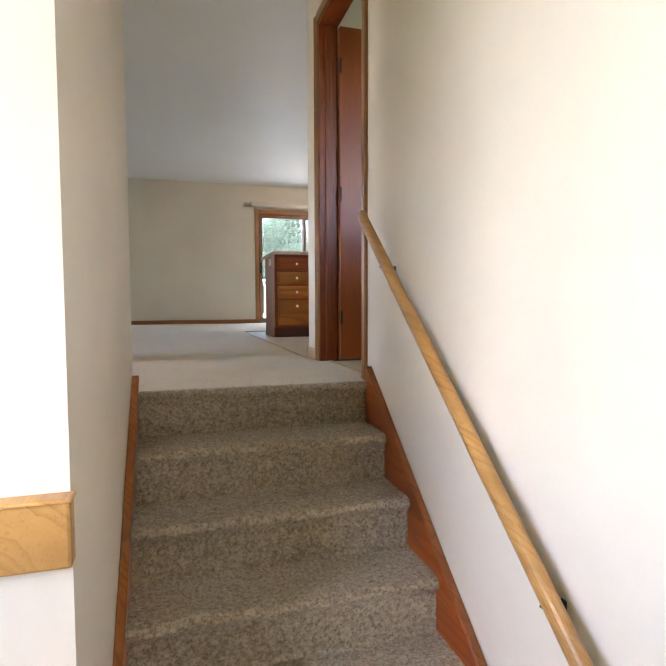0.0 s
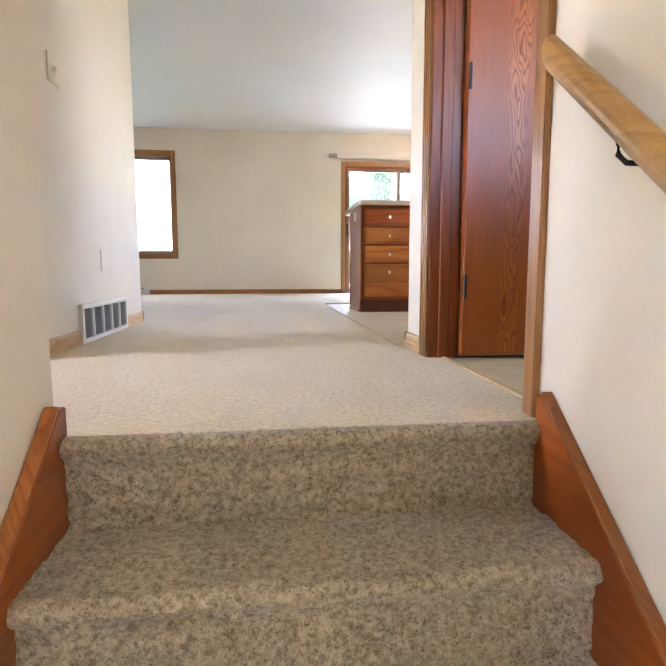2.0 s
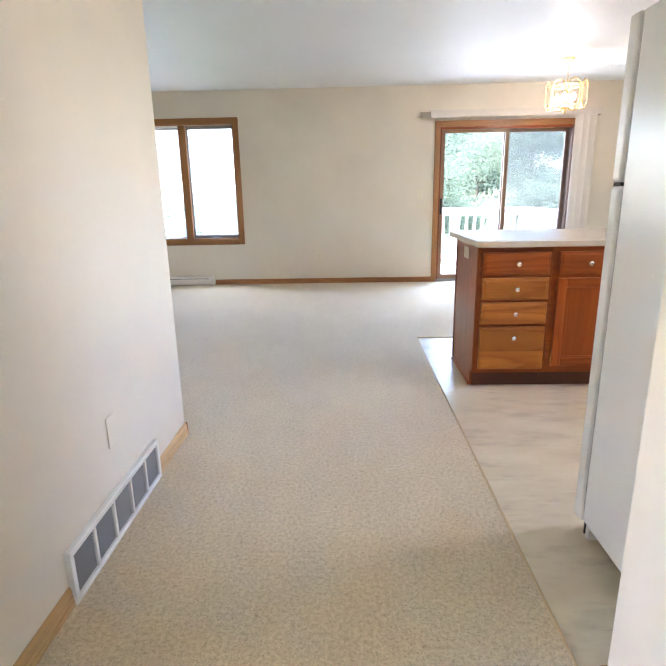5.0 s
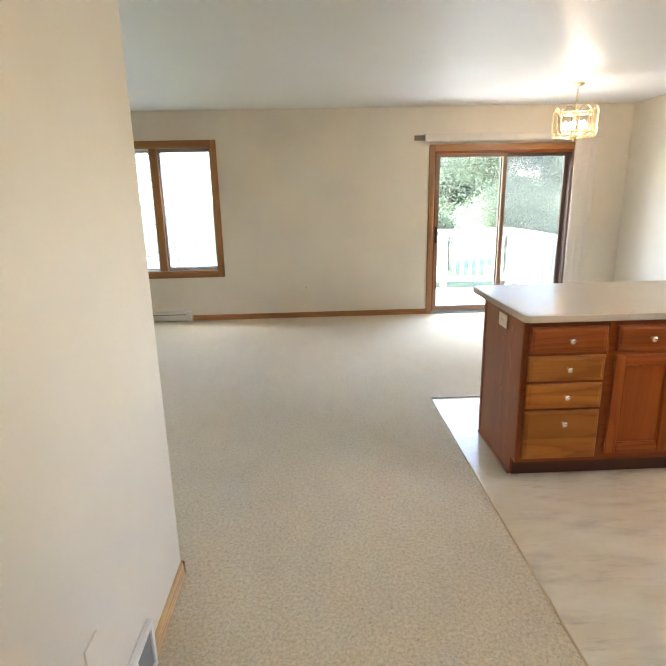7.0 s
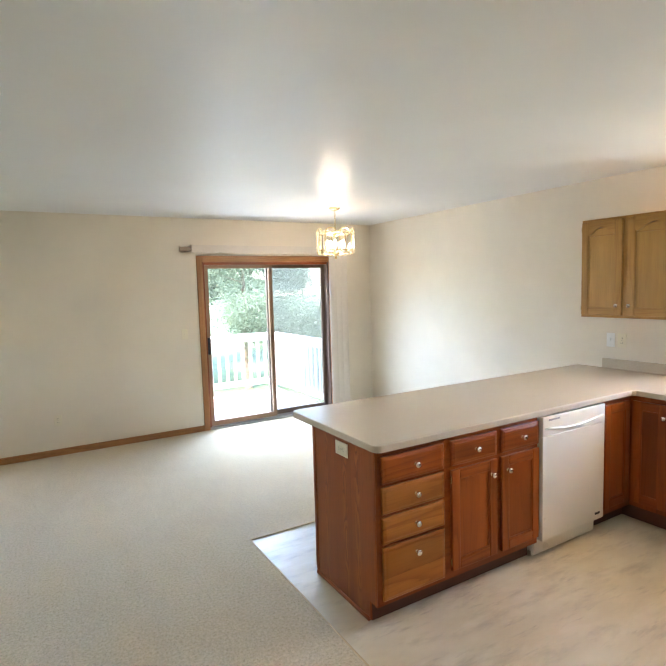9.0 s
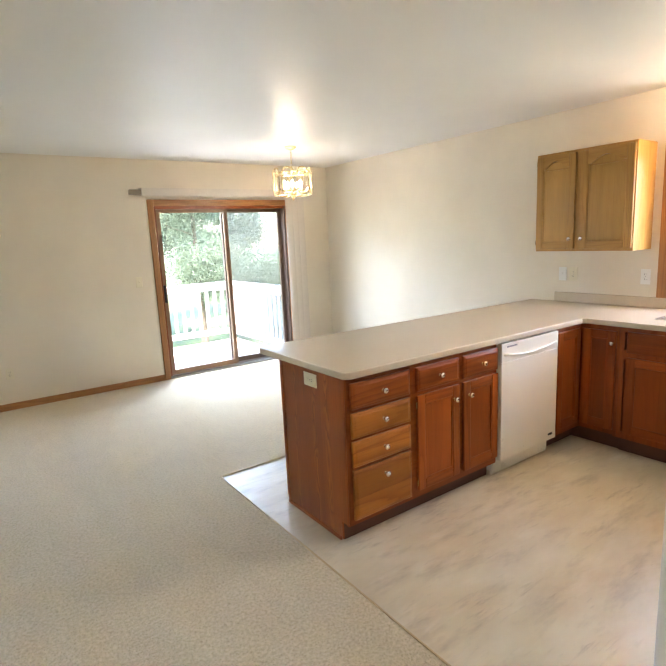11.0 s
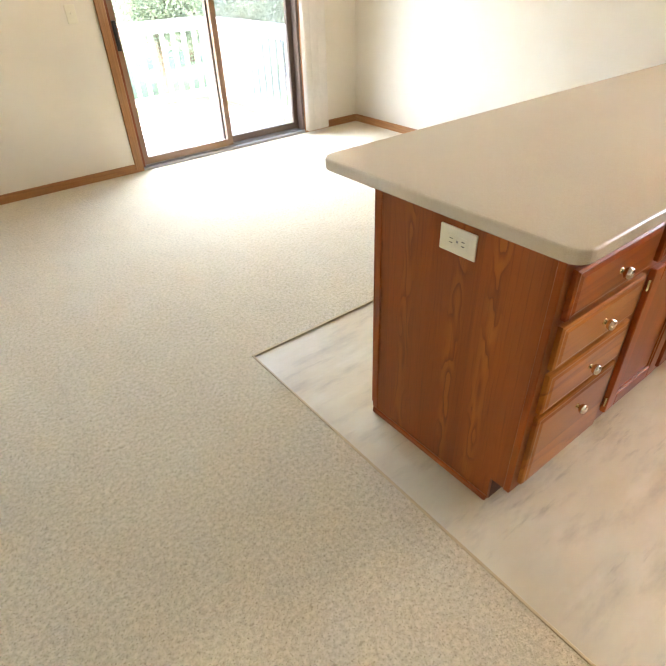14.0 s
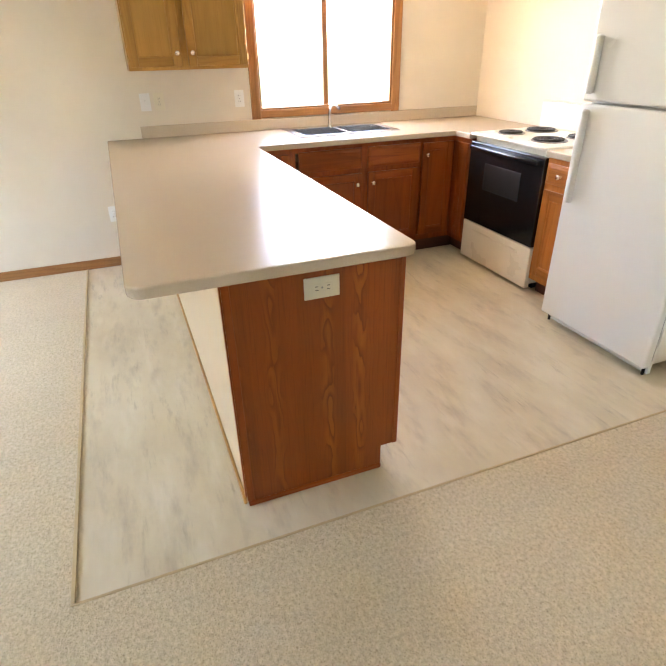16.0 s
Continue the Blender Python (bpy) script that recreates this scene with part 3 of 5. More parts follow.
for z in (0.275, 1.03, 1.80):
    h = part("hinge", rod((HALL_E + 0.1225, -2.478, z - 0.045), (HALL_E + 0.1225, -2.478, z + 0.045), 0.006, 10), DARK, dr, "dark metal hinge")
    part("hinge_leaf", box(HALL_E + 0.119, HALL_E + 0.131, -2.4765, -2.4732, z - 0.045, z + 0.045), DARK, h)
kn = part("door_knob", lathe([(0.026, 0.0), (0.026, 0.006), (0.010, 0.012), (0.010, 0.03), (0.024, 0.042), (0.027, 0.055), (0.018, 0.068)], (HALL_E + 0.82, -2.473, 0.95), (0, -1, 0)), BRASS, dr, "brass door knob", True)

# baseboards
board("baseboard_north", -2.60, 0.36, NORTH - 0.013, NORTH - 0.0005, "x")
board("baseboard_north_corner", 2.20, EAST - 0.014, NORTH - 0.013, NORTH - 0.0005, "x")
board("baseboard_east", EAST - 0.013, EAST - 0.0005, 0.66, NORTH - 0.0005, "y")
board("baseboard_block_a", HALL_W + 0.0005, HALL_W + 0.013, -2.264, -1.868, "y", True)
board("baseboard_block_b", HALL_W + 0.0005, HALL_W + 0.013, -1.118, -0.70, "y", True)
board("baseboard_block_south", -4.5, HALL_W + 0.013, -2.278, -2.2645, "x")
board("baseboard_block_north", -4.5, HALL_W + 0.013, -0.6995, -0.687, "x", True)
board("baseboard_stub", HALL_E - 0.013, HALL_E - 0.0005, -2.357, -2.1295, "y")
board("baseboard_stub_end", HALL_E - 0.013, HALL_E + 0.115, -2.1293, -2.117, "x", True)
board("baseboard_hall_south", -4.5, STAIR_W - 0.03, -3.2895, -3.277, "x", True)

# return air grille
VG0, VG1, VZ = -1.870, -1.120, 0.184
gr = thing("return_air_grille", HALL_W, (VG0 + VG1) / 2, 0, "off-white metal return air grille with grey louvres", "air vent")
X0, X1 = HALL_W + 0.0005, HALL_W + 0.022
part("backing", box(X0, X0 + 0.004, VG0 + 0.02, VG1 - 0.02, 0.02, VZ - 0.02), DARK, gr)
part("top_rail", box(X0, X1, VG0, VG1, VZ - 0.022, VZ, 0.003), GRILLE, gr)
part("bottom_rail", box(X0, X1, VG0, VG1, 0.002, 0.022, 0.003), GRILLE, gr)
cell = (VG1 - VG0 - 0.02) / 5
for i in range(6):
    y = VG0 + 0.01 + cell * i
    part("mullion", box(X0, X1, y - (0.010 if i in (0, 5) else 0.007), y + (0.010 if i in (0, 5) else 0.007), 0.022, VZ - 0.022, 0.002), GRILLE, gr)
for i in range(5):
    y0 = VG0 + 0.01 + cell * i + 0.008
    for k in range(11):
        z = 0.030 + 0.0118 * k
        bm = prism([(X0 + 0.005, z + 0.006), (X0 + 0.0065, z + 0.007), (X1 - 0.005, z), (X1 - 0.0065, z - 0.001)], y0, y0 + cell - 0.016, "y")
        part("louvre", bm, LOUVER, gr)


def plate(name, place, face, w, h, label, kind_, mat=ALMOND, sideways=False):
    """A wall plate on a wall that faces one of +x, -x, -y."""
    x, y, z = place
    t = thing(name, x, y, z - h / 2, label, name.replace("_", " "))

    def slab(u0, u1, z0, z1, d0, d1, bev=0.0):
        if face == "-y":
            return box(x + u0, x + u1, y - d1, y - d0, z + z0, z + z1, bev, 2)
        sg = 1 if face == "+x" else -1
        a, b_ = sorted((x + sg * d0, x + sg * d1))
        return box(a, b_, y + u0, y + u1, z + z0, z + z1, bev, 2)
    part("cover", slab(-w / 2, w / 2, -h / 2, h / 2, 0.0006, 0.006, 0.002), mat, t)
    if kind_ == "outlet":
        for s_ in (-1, 1):
            o = s_ * 0.0195
            u, q = (o, 0.0) if sideways else (0.0, o)
            soc = part("socket", slab(u - 0.0145, u + 0.0145, q - 0.0145, q + 0.0145, 0.006, 0.0085, 0.0012), mat, t)
            for e in (-1, 1):
                if sideways:
                    part("slot", slab(u - 0.006, u + 0.004, e * 0.006 - 0.001, e * 0.006 + 0.001, 0.0085, 0.009), DARK, soc)
                else:
                    part("slot", slab(u + e * 0.006 - 0.001, u + e * 0.006 + 0.001, q - 0.004, q + 0.006, 0.0085, 0.009), DARK, soc)
        part("screw", slab(-0.003, 0.003, -0.003, 0.003, 0.006, 0.0075, 0.001), GREYM, t)
    elif kind_ == "switch":
        part("toggle", slab(-0.005, 0.005, -0.004, 0.014, 0.006, 0.016, 0.002), mat, t)
    return t


plate("light_switch", (0.187, NORTH, 1.16), "-y", 0.07, 0.115, "almond light switch beside the sliding door", "switch")
plate("wall_outlet", (-1.157, NORTH, 0.366), "-y", 0.07, 0.115, "almond wall outlet low on the wall", "outlet")
plate("cover_plate", (HALL_W, -1.478, 0.396), "+x", 0.07, 0.115, "cream painted blank cover plate above the air grille", "blank", WALL)
plate("light_switch", (HALL_W, -2.0, 1.157), "+x", 0.115, 0.115, "almond double light switch on the hall wall", "switch")
plate("light_switch", (EAST, 0.490, 1.15), "-x", 0.07, 0.115, "white light switch above the worktop", "switch", WHITE)
plate("wall_outlet", (EAST, 0.395, 1.15), "-x", 0.07, 0.115, "almond wall outlet above the worktop", "outlet")
plate("wall_outlet", (EAST, -0.18, 1.145), "-x", 0.07, 0.115, "white wall outlet beside the sink window", "outlet", WHITE)
plate("wall_outlet", (EAST, 0.85, 0.40), "-x", 0.07, 0.115, "white wall outlet low on the wall", "outlet", WHITE)
plate("peninsula_outlet", (-0.006, 0.226, 0.816), "-x", 0.118, 0.072, "almond outlet set sideways in the cabinet end", "outlet", ALMOND, True)

# living room window
wd = thing("window_1", -3.12, NORTH, 0.57, "oak-trimmed casement window with side pane", "window", kind="structure")
WX0, WX1, WZ0, WZ1 = -4.0, -2.225, 0.61, 2.09
part("casing_right", box(WX1 - 0.005, WX1 + 0.065, NORTH - 0.016, NORTH - 0.0005, WZ0 - 0.065, WZ1 + 0.065, 0.004), TRIM["z"], wd)
part("casing_left", box(WX0 - 0.065, WX0 + 0.005, NORTH - 0.016, NORTH - 0.0005, WZ0 - 0.065, WZ1 + 0.065, 0.004), TRIM["z"], wd)
part("casing_top", box(WX0 + 0.005, WX1 - 0.005, NORTH - 0.016, NORTH - 0.0005, WZ1 - 0.005, WZ1 + 0.065, 0.004), TRIM["x"], wd)
part("casing_bottom", box(WX0 + 0.005, WX1 - 0.005, NORTH - 0.016, NORTH - 0.0005, WZ0 - 0.065, WZ0 + 0.005, 0.004), TRIM["x"], wd)
part("jamb_right", box(WX1 - 0.018, WX1, NORTH, NORTH + 0.15, WZ0, WZ1), TRIM["z"], wd)
part("jamb_left", box(WX0, WX0 + 0.018, NORTH, NORTH + 0.15, WZ0, WZ1), TRIM["z"], wd)
part("jamb_top", box(WX0 + 0.018, WX1 - 0.018, NORTH, NORTH + 0.15, WZ1 - 0.018, WZ1), TRIM["x"], wd)
part("window_sill", box(WX0 + 0.018, WX1 - 0.018, NORTH, NORTH + 0.15, WZ0, WZ0 + 0.018), TRIM["x"], wd)
part("mullion", box(-2.955, -2.865, NORTH + 0.03, NORTH + 0.13, WZ0 + 0.018, WZ1 - 0.018, 0.004), TRIM["z"], wd)
for nm, a, b_ in (("sash", -2.865, WX1 - 0.018), ("sash", WX0 + 0.018, -2.955)):
    z0, z1 = WZ0 + 0.018, WZ1 - 0.018
    sa = part(nm, boxes((a, a + 0.022, NORTH + 0.07, NORTH + 0.11, z0, z1), (b_ - 0.022, b_, NORTH + 0.07, NORTH + 0.11, z0, z1),
                        (a + 0.022, b_ - 0.022, NORTH + 0.07, NORTH + 0.11, z0, z0 + 0.045), (a + 0.022, b_ - 0.022, NORTH + 0.07, NORTH + 0.11, z1 - 0.045, z1)), SASH, wd)
    pn = part("pane", box(a + 0.022, b_ - 0.022, NORTH + 0.088, NORTH + 0.093, z0 + 0.045, z1 - 0.045), GLASS, sa)
    pn.visible_shadow = False
ws = part("insect_screen", box(-2.862, WX1 - 0.021, NORTH + 0.0655, NORTH + 0.066, WZ0 + 0.02, WZ1 - 0.02), SCREEN, wd, "fine grey insect screen")
ws.visible_shadow = False
ck = part("crank", boxes((-2.60, -2.50, NORTH + 0.02, NORTH + 0.065, WZ0 + 0.018, WZ0 + 0.032), (-2.56, -2.545, NORTH + 0.005, NORTH + 0.03, WZ0 + 0.03, WZ0 + 0.045)), GREYM, wd, "grey metal window crank")
part("crank_handle", tube([(-2.552, NORTH + 0.012, WZ0 + 0.044), (-2.60, NORTH + 0.006, WZ0 + 0.05), (-2.63, NORTH + 0.006, WZ0 + 0.048)], 0.006), GREYM, ck)

mb = thing("mini_blind", -3.48, NORTH + 0.035, 0.66, "white horizontal mini blind inside the window", "window blind")
part("headrail", box(WX0 + 0.025, -2.962, NORTH + 0.022, NORTH + 0.048, WZ1 - 0.045, WZ1 - 0.0185), WHITE, mb)
slat_me = None
for k in range(60):
    z = WZ0 + 0.035 + 0.0228 * k
    if slat_me is None:
        slat_me = part("slat", prism([(NORTH + 0.024, z - 0.003), (NORTH + 0.035, z + 0.002), (NORTH + 0.046, z + 0.003), (NORTH + 0.035, z + 0.0008)], WX0 + 0.03, -2.968, "x"), WHITE, mb).data
    else:
        ob = new("slat", slat_me)
        ob.parent = mb
        ob.location = (0, 0, 0.0228 * k)
part("bottom_rail", box(WX0 + 0.028, -2.965, NORTH + 0.024, NORTH + 0.046, WZ0 + 0.0185, WZ0 + 0.030), WHITE, mb)

# electric baseboard heater
bh = thing("baseboard_heater", -3.4, NORTH - 0.03, 0, "off-white metal baseboard heater under the window", "heater")
part("casing", prism([(NORTH - 0.0005, 0.012), (NORTH - 0.055, 0.012), (NORTH - 0.055, 0.08), (NORTH - 0.04, 0.115), (NORTH - 0.0005, 0.125)], -4.3, -2.66, "x", 0.002, 1), GRILLE, bh)
part("end_cap", box(-2.66, -2.62, NORTH - 0.06, NORTH - 0.0005, 0.0, 0.13, 0.004), GRILLE, bh)
part("end_cap", box(-4.34, -4.30, NORTH - 0.06, NORTH - 0.0005, 0.0, 0.13, 0.004), GRILLE, bh)
part("fin_slot", box(-4.28, -2.68, NORTH - 0.0565, NORTH - 0.0545, 0.085, 0.092), DARK, bh)

# sliding glass door
sd = thing("sliding_door", 1.27, NORTH, 0, "oak and bronze sliding glass patio door, closed", "sliding door", kind="structure")
SX0, SX1, SZ1 = 0.425, 2.12, 1.985
part("casing_left", box(SX0 - 0.065, SX0 + 0.004, NORTH - 0.017, NORTH - 0.0005, 0, SZ1 + 0.07, 0.004), TRIM["z"], sd)
part("casing_right", box(SX1 - 0.004, SX1 + 0.065, NORTH - 0.017, NORTH - 0.0005, 0, SZ1 + 0.07, 0.004), TRIM["z"], sd)
part("casing_head", box(SX0 + 0.004, SX1 - 0.004, NORTH - 0.017, NORTH - 0.0005, SZ1 - 0.004, SZ1 + 0.07, 0.004), TRIM["x"], sd)
part("jamb_left", box(SX0, SX0 + 0.025, NORTH, NORTH + 0.15, 0.03, SZ1), JAMB, sd)
part("jamb_right", box(SX1 - 0.025, SX1, NORTH, NORTH + 0.15, 0.03, SZ1), BRONZE, sd)
part("jamb_head", box(SX0 + 0.025, SX1 - 0.025, NORTH, NORTH + 0.15, SZ1 - 0.035, SZ1), CAB["x"], sd)
part("track", boxes((SX0, SX1, NORTH - 0.012, NORTH + 0.16, -0.012, 0.022), (SX0 + 0.025, SX1 - 0.025, NORTH + 0.035, NORTH + 0.041, 0.022, 0.036), (SX0 + 0.025, SX1 - 0.025, NORTH + 0.095, NORTH + 0.101, 0.022, 0.036)), GREYM, sd)
for nm, a, b_, yy, mt in (("sliding_panel", SX0 + 0.025, 1.315, NORTH + 0.02, BROWNF), ("fixed_panel", 1.26, SX1 - 0.025, NORTH + 0.08, BRONZE)):
    z0, z1, wv = 0.038, SZ1 - 0.036, 0.048
    pa = part(nm, boxes((a, a + wv, yy, yy + 0.04, z0, z1), (b_ - wv, b_, yy, yy + 0.04, z0, z1), (a + wv, b_ - wv, yy, yy + 0.04, z0, z0 + 0.055), (a + wv, b_ - wv, yy, yy + 0.04, z1 - 0.04, z1)), mt, sd)
    pn = part("pane", box(a + wv, b_ - wv, yy + 0.018, yy + 0.023, z0 + 0.055, z1 - 0.04), GLASS, pa)
    pn.visible_shadow = False
scr = part("insect_screen", box(1.31, SX1 - 0.075, NORTH + 0.128, NORTH + 0.1285, 0.06, SZ1 - 0.06), SCREEN, sd, "fine grey insect screen")
scr.visible_shadow = False
hd = part("handle", box(SX0 + 0.026, SX0 + 0.054, NORTH - 0.016, NORTH + 0.0195, 0.90, 1.10, 0.006, 2), DARK, sd, "black pull handle")
part("latch", box(SX0 + 0.035, SX0 + 0.045, NORTH - 0.026, NORTH - 0.0165, 0.97, 1.01, 0.002), DARK, hd)

# vertical blind, drawn aside
vb = thing("vertical_blind", 1.35, NORTH - 0.06, 2.06, "tan vertical blind with valance, stacked open", "window blind")
part("valance", boxes((0.285, 2.40, NORTH - 0.125, NORTH - 0.118, 2.08, 2.168), (0.285, 2.40, NORTH - 0.118, NORTH - 0.001, 2.161, 2.168), (2.394, 2.40, NORTH - 0.118, NORTH - 0.001, 2.08, 2.161)), LINEN, vb)
part("track", box(0.165, 2.39, NORTH - 0.085, NORTH - 0.045, 2.10, 2.152, 0.003), RAILTRACK_SHADED, vb)
for i in range(9):
    front = i % 3
    x0 = 2.100 + 0.083 * front
    y0 = NORTH - 0.095 + 0.022 * (i // 3) + 0.0016 * front
    bm = bmesh.new()
    prev = None
    for k in range(7):
        u = k / 6
        cur = [bm.verts.new((x0 + 0.089 * u, y0 + o - 0.003 * math.sin(math.pi * u) + 0.004 * u, z)) for o in (0, 0.0012) for z in (0.03, 2.099)]
        if prev:
            for a, b_ in ((0, 1), (1, 3), (3, 2), (2, 0)):
                bm.faces.new((prev[a], prev[b_], cur[b_], cur[a]))
        else:
            bm.faces.new((cur[0], cur[1], cur[3], cur[2]))
        prev = cur
    bm.faces.new((prev[0], prev[1], prev[3], prev[2]))
    part("vane", bm, LINEN, vb)

# ---- kitchen ----
FACE, TOP, UNDER = -0.068, 0.914, 0.876
KICK = 0.10


def raised(axis, u0, u1, z0, z1, d, out, inset=0.020, thick=0.019, rise=0.007):
    """A drawer front: a slab with a moulded edge, out along +-x or +-y from d."""
    bm = bmesh.new()
    loops = [(0.0, 0.0), (0.0, thick - 0.006), (0.006, thick - 0.002), (inset * 0.55, thick - 0.002), (inset, thick + rise - 0.006), (inset + 0.008, thick + rise - 0.006)]
    rings = []
    for ins, o in loops:
        a, b_, c_, e = u0 + ins, u1 - ins, z0 + ins, z1 - ins
        h = d + out * o
        pts_ = [(a, c_), (b_, c_), (b_, e), (a, e)]
        rings.append([bm.verts.new((u, h, w) if axis == "y" else (h, u, w)) for u, w in pts_])
    for p, q in zip(rings, rings[1:]):
        for i in range(4):
            bm.faces.new((p[i], p[(i + 1) % 4], q[(i + 1) % 4], q[i]))
    bm.faces.new(rings[0])
    bm.faces.new(rings[-1])
    return bm


def door_front(parent, axis, u0, u1, z0, z1, d, out, mats, name="door", arch=False):
    """A framed door: stiles, rails and a recessed panel with a moulded edge."""
    w, th = 0.056, 0.019
    up, side = mats["z"], mats["x" if axis == "y" else "y"]

    def slab(a, b_, c_, e, o0, o1, bev=0.0):
        lo, hi = sorted((d + out * o0, d + out * o1))
        return box(a, b_, lo, hi, c_, e, bev, 2) if axis == "y" else box(lo, hi, a, b_, c_, e, bev, 2)
    dr_ = part(name, slab(u0 + w, u1 - w, z0 + w, z1 - w, 0.003, 0.010), mats.get("p", up), parent)
    part("stile", slab(u0, u0 + w, z0, z1, 0, th, 0.004), up, dr_)
    part("stile", slab(u1 - w, u1, z0, z1, 0, th, 0.004), up, dr_)
    part("bottom_rail", slab(u0 + w, u1 - w, z0, z0 + w, 0, th, 0.004), side, dr_)
    if arch:
        k, um = 12, (u0 + u1) / 2
        half = (u1 - u0) / 2 - w
        low = []
        for i in range(k + 1):
            t_ = -1 + 2 * i / k
            lift = 0.055 * max(0.0, math.cos(min(1.0, abs(t_) / 0.75) * math.pi / 2)) ** 0.8
            low.append((um + t_ * half, z1 - w - 0.045 + lift))
        outl = low + [(u1 - w, z1), (u0 + w, z1)]
        lo, hi = sorted((d, d + out * th))
        part("top_rail", prism(outl, lo, hi, axis), side, dr_)
    else:
        part("top_rail", slab(u0 + w, u1 - w, z1 - w, z1, 0, th, 0.004), side, dr_)
    part("bead", boxes_for_bead(axis, u0 + w, u1 - w, z0 + w, (z1 - w - (0.05 if arch else 0)), d, out), up, dr_)
    return dr_


def boxes_for_bead(axis, a, b_, c_, e, d, out):
    rows = []
    t_ = 0.008
    for u0, u1, z0, z1 in ((a, a + t_, c_, e), (b_ - t_, b_, c_, e), (a + t_, b_ - t_, c_, c_ + t_), (a + t_, b_ - t_, e - t_, e)):
        lo, hi = sorted((d + out * 0.0105, d + out * 0.015))
        rows.append((u0, u1, lo, hi, z0, z1) if axis == "y" else (lo, hi, u0, u1, z0, z1))
    return boxes(*rows)


def knob(parent, place, way):
    k = part("knob", lathe([(0.006, 0.0), (0.006, 0.010), (0.013, 0.014), (0.0165, 0.021), (0.014, 0.028), (0.007, 0.031)], place, way, 14), KNOB, parent, "polished nickel knob", True)
    part("knob_base", lathe([(0.009, 0.0), (0.009, 0.003), (0.007, 0.005)], place, way, 12), BRASS, k)
    return k


def hinge_pair(parent, axis, u, z0, z1, d, out):
    for z in (z0 + 0.05, z1 - 0.05):
        p0 = (u, d + out * 0.012, z - 0.018) if axis == "y" else (d + out * 0.012, u, z - 0.018)
        p1 = (p0[0], p0[1], z + 0.018)
        part("hinge", rod(p0, p1, 0.004, 8), BRASS, parent)


BACK = 0.534
# drawer unit at the end of the peninsula
du = thing("drawer_cabinet", 0.21, 0.23, 0, "reddish oak base cabinet with four drawers", "cabinet")
part("body", box(0.006, 0.43, FACE + 0.02, BACK - 0.006, KICK, UNDER), CAB["z"], du)
bm = prism([(0.0, 0.0), (BACK, 0.0), (BACK, UNDER), (FACE, UNDER), (FACE, KICK), (0.0, KICK)], -0.006, 0.006, "x")
part("end_panel", bm, CAB["end"], du, "wide-grained oak end panel notched at the toe")
part("corner_trim", box(-0.011, -0.0061, BACK - 0.022, BACK + 0.0042, 0.02, UNDER - 0.001, 0.002), CAB["z"], du)
part("corner_trim", box(-0.011, -0.0061, FACE, FACE + 0.02, KICK, UNDER - 0.001, 0.002), CAB["z"], du)
part("shoe_moulding", box(-0.016, -0.0061, 0.0, BACK, -0.006, 0.018, 0.004), CAB["y"], du)
part("face_frame", boxes((0.0061, 0.035, FACE, FACE + 0.02, KICK, UNDER), (0.392, 0.43, FACE, FACE + 0.02, KICK, UNDER), (0.035, 0.392, FACE, FACE + 0.02, KICK, 0.15),
                         (0.035, 0.392, FACE, FACE + 0.02, 0.385, 0.425), (0.035, 0.392, FACE, FACE + 0.02, 0.535, 0.573), (0.035, 0.392, FACE, FACE + 0.02, 0.684, 0.722), (0.035, 0.392, FACE, FACE + 0.02, 0.835, UNDER)), CAB["x"], du)
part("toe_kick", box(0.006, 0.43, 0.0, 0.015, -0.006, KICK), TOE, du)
for z0, z1, kz in ((0.712, 0.846, 0.778), (0.563, 0.695, 0.628), (0.413, 0.546, 0.479), (0.128, 0.396, 0.331)):
    f = part("drawer", raised("y", 0.022, 0.414, z0, z1, FACE - 0.001, -1), CAB["x"] if z0 > 0.7 else GOLD, du)
    knob(f, (0.224, FACE - 0.019, kz), (0, -1, 0))

# two-door unit
cu = thing("double_door_cabinet", 0.80, 0.23, 0, "reddish oak base cabinet with two drawers and doors", "cabinet")
part("body", box(0.431, 1.155, FACE + 0.02, BACK - 0.006, KICK, UNDER), CAB["z"], cu)
part("face_frame", boxes((0.431, 0.47, FACE, FACE + 0.02, KICK, UNDER), (0.785, 0.853, FACE, FACE + 0.02, KICK, UNDER), (1.125, 1.155, FACE, FACE + 0.02, KICK, UNDER),
                         (0.47, 0.785, FACE, FACE + 0.02, KICK, 0.15), (0.853, 1.125, FACE, FACE + 0.02, KICK, 0.15), (0.47, 0.785, FACE, FACE + 0.02, 0.682, 0.722), (0.853, 1.125, FACE, FACE + 0.02, 0.682, 0.722),
                         (0.47, 0.785, FACE, FACE + 0.02, 0.835, UNDER), (0.853, 1.125, FACE, FACE + 0.02, 0.835, UNDER)), CAB["x"], cu)
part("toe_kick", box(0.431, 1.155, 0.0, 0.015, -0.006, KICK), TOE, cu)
for a, b_, ku in ((0.466, 0.799, 0.755), (0.839, 1.150, 0.882)):
    f = part("drawer", raised("y", a, b_, 0.712, 0.846, FACE - 0.001, -1), CAB["x"], cu)
    knob(f, ((a + b_) / 2 + 0.006, FACE - 0.019, 0.778), (0, -1, 0))
    d_ = door_front(cu, "y", a, b_, 0.145, 0.69, FACE - 0.001, -1, CAB)
    knob(d_, (ku, FACE - 0.019, 0.611), (0, -1, 0))
    hinge_pair(d_, "y", a - 0.003 if a < 0.6 else b_ + 0.003, 0.145, 0.69, FACE, -1)

# back of the peninsula
pb = thing("wainscot", 1.4, BACK, 0, "cream panel on the back of the peninsula", "panel")
part("panel", box(0.0065, 2.2, BACK - 0.0055, BACK + 0.004, 0.0, UNDER), PANELW, pb)
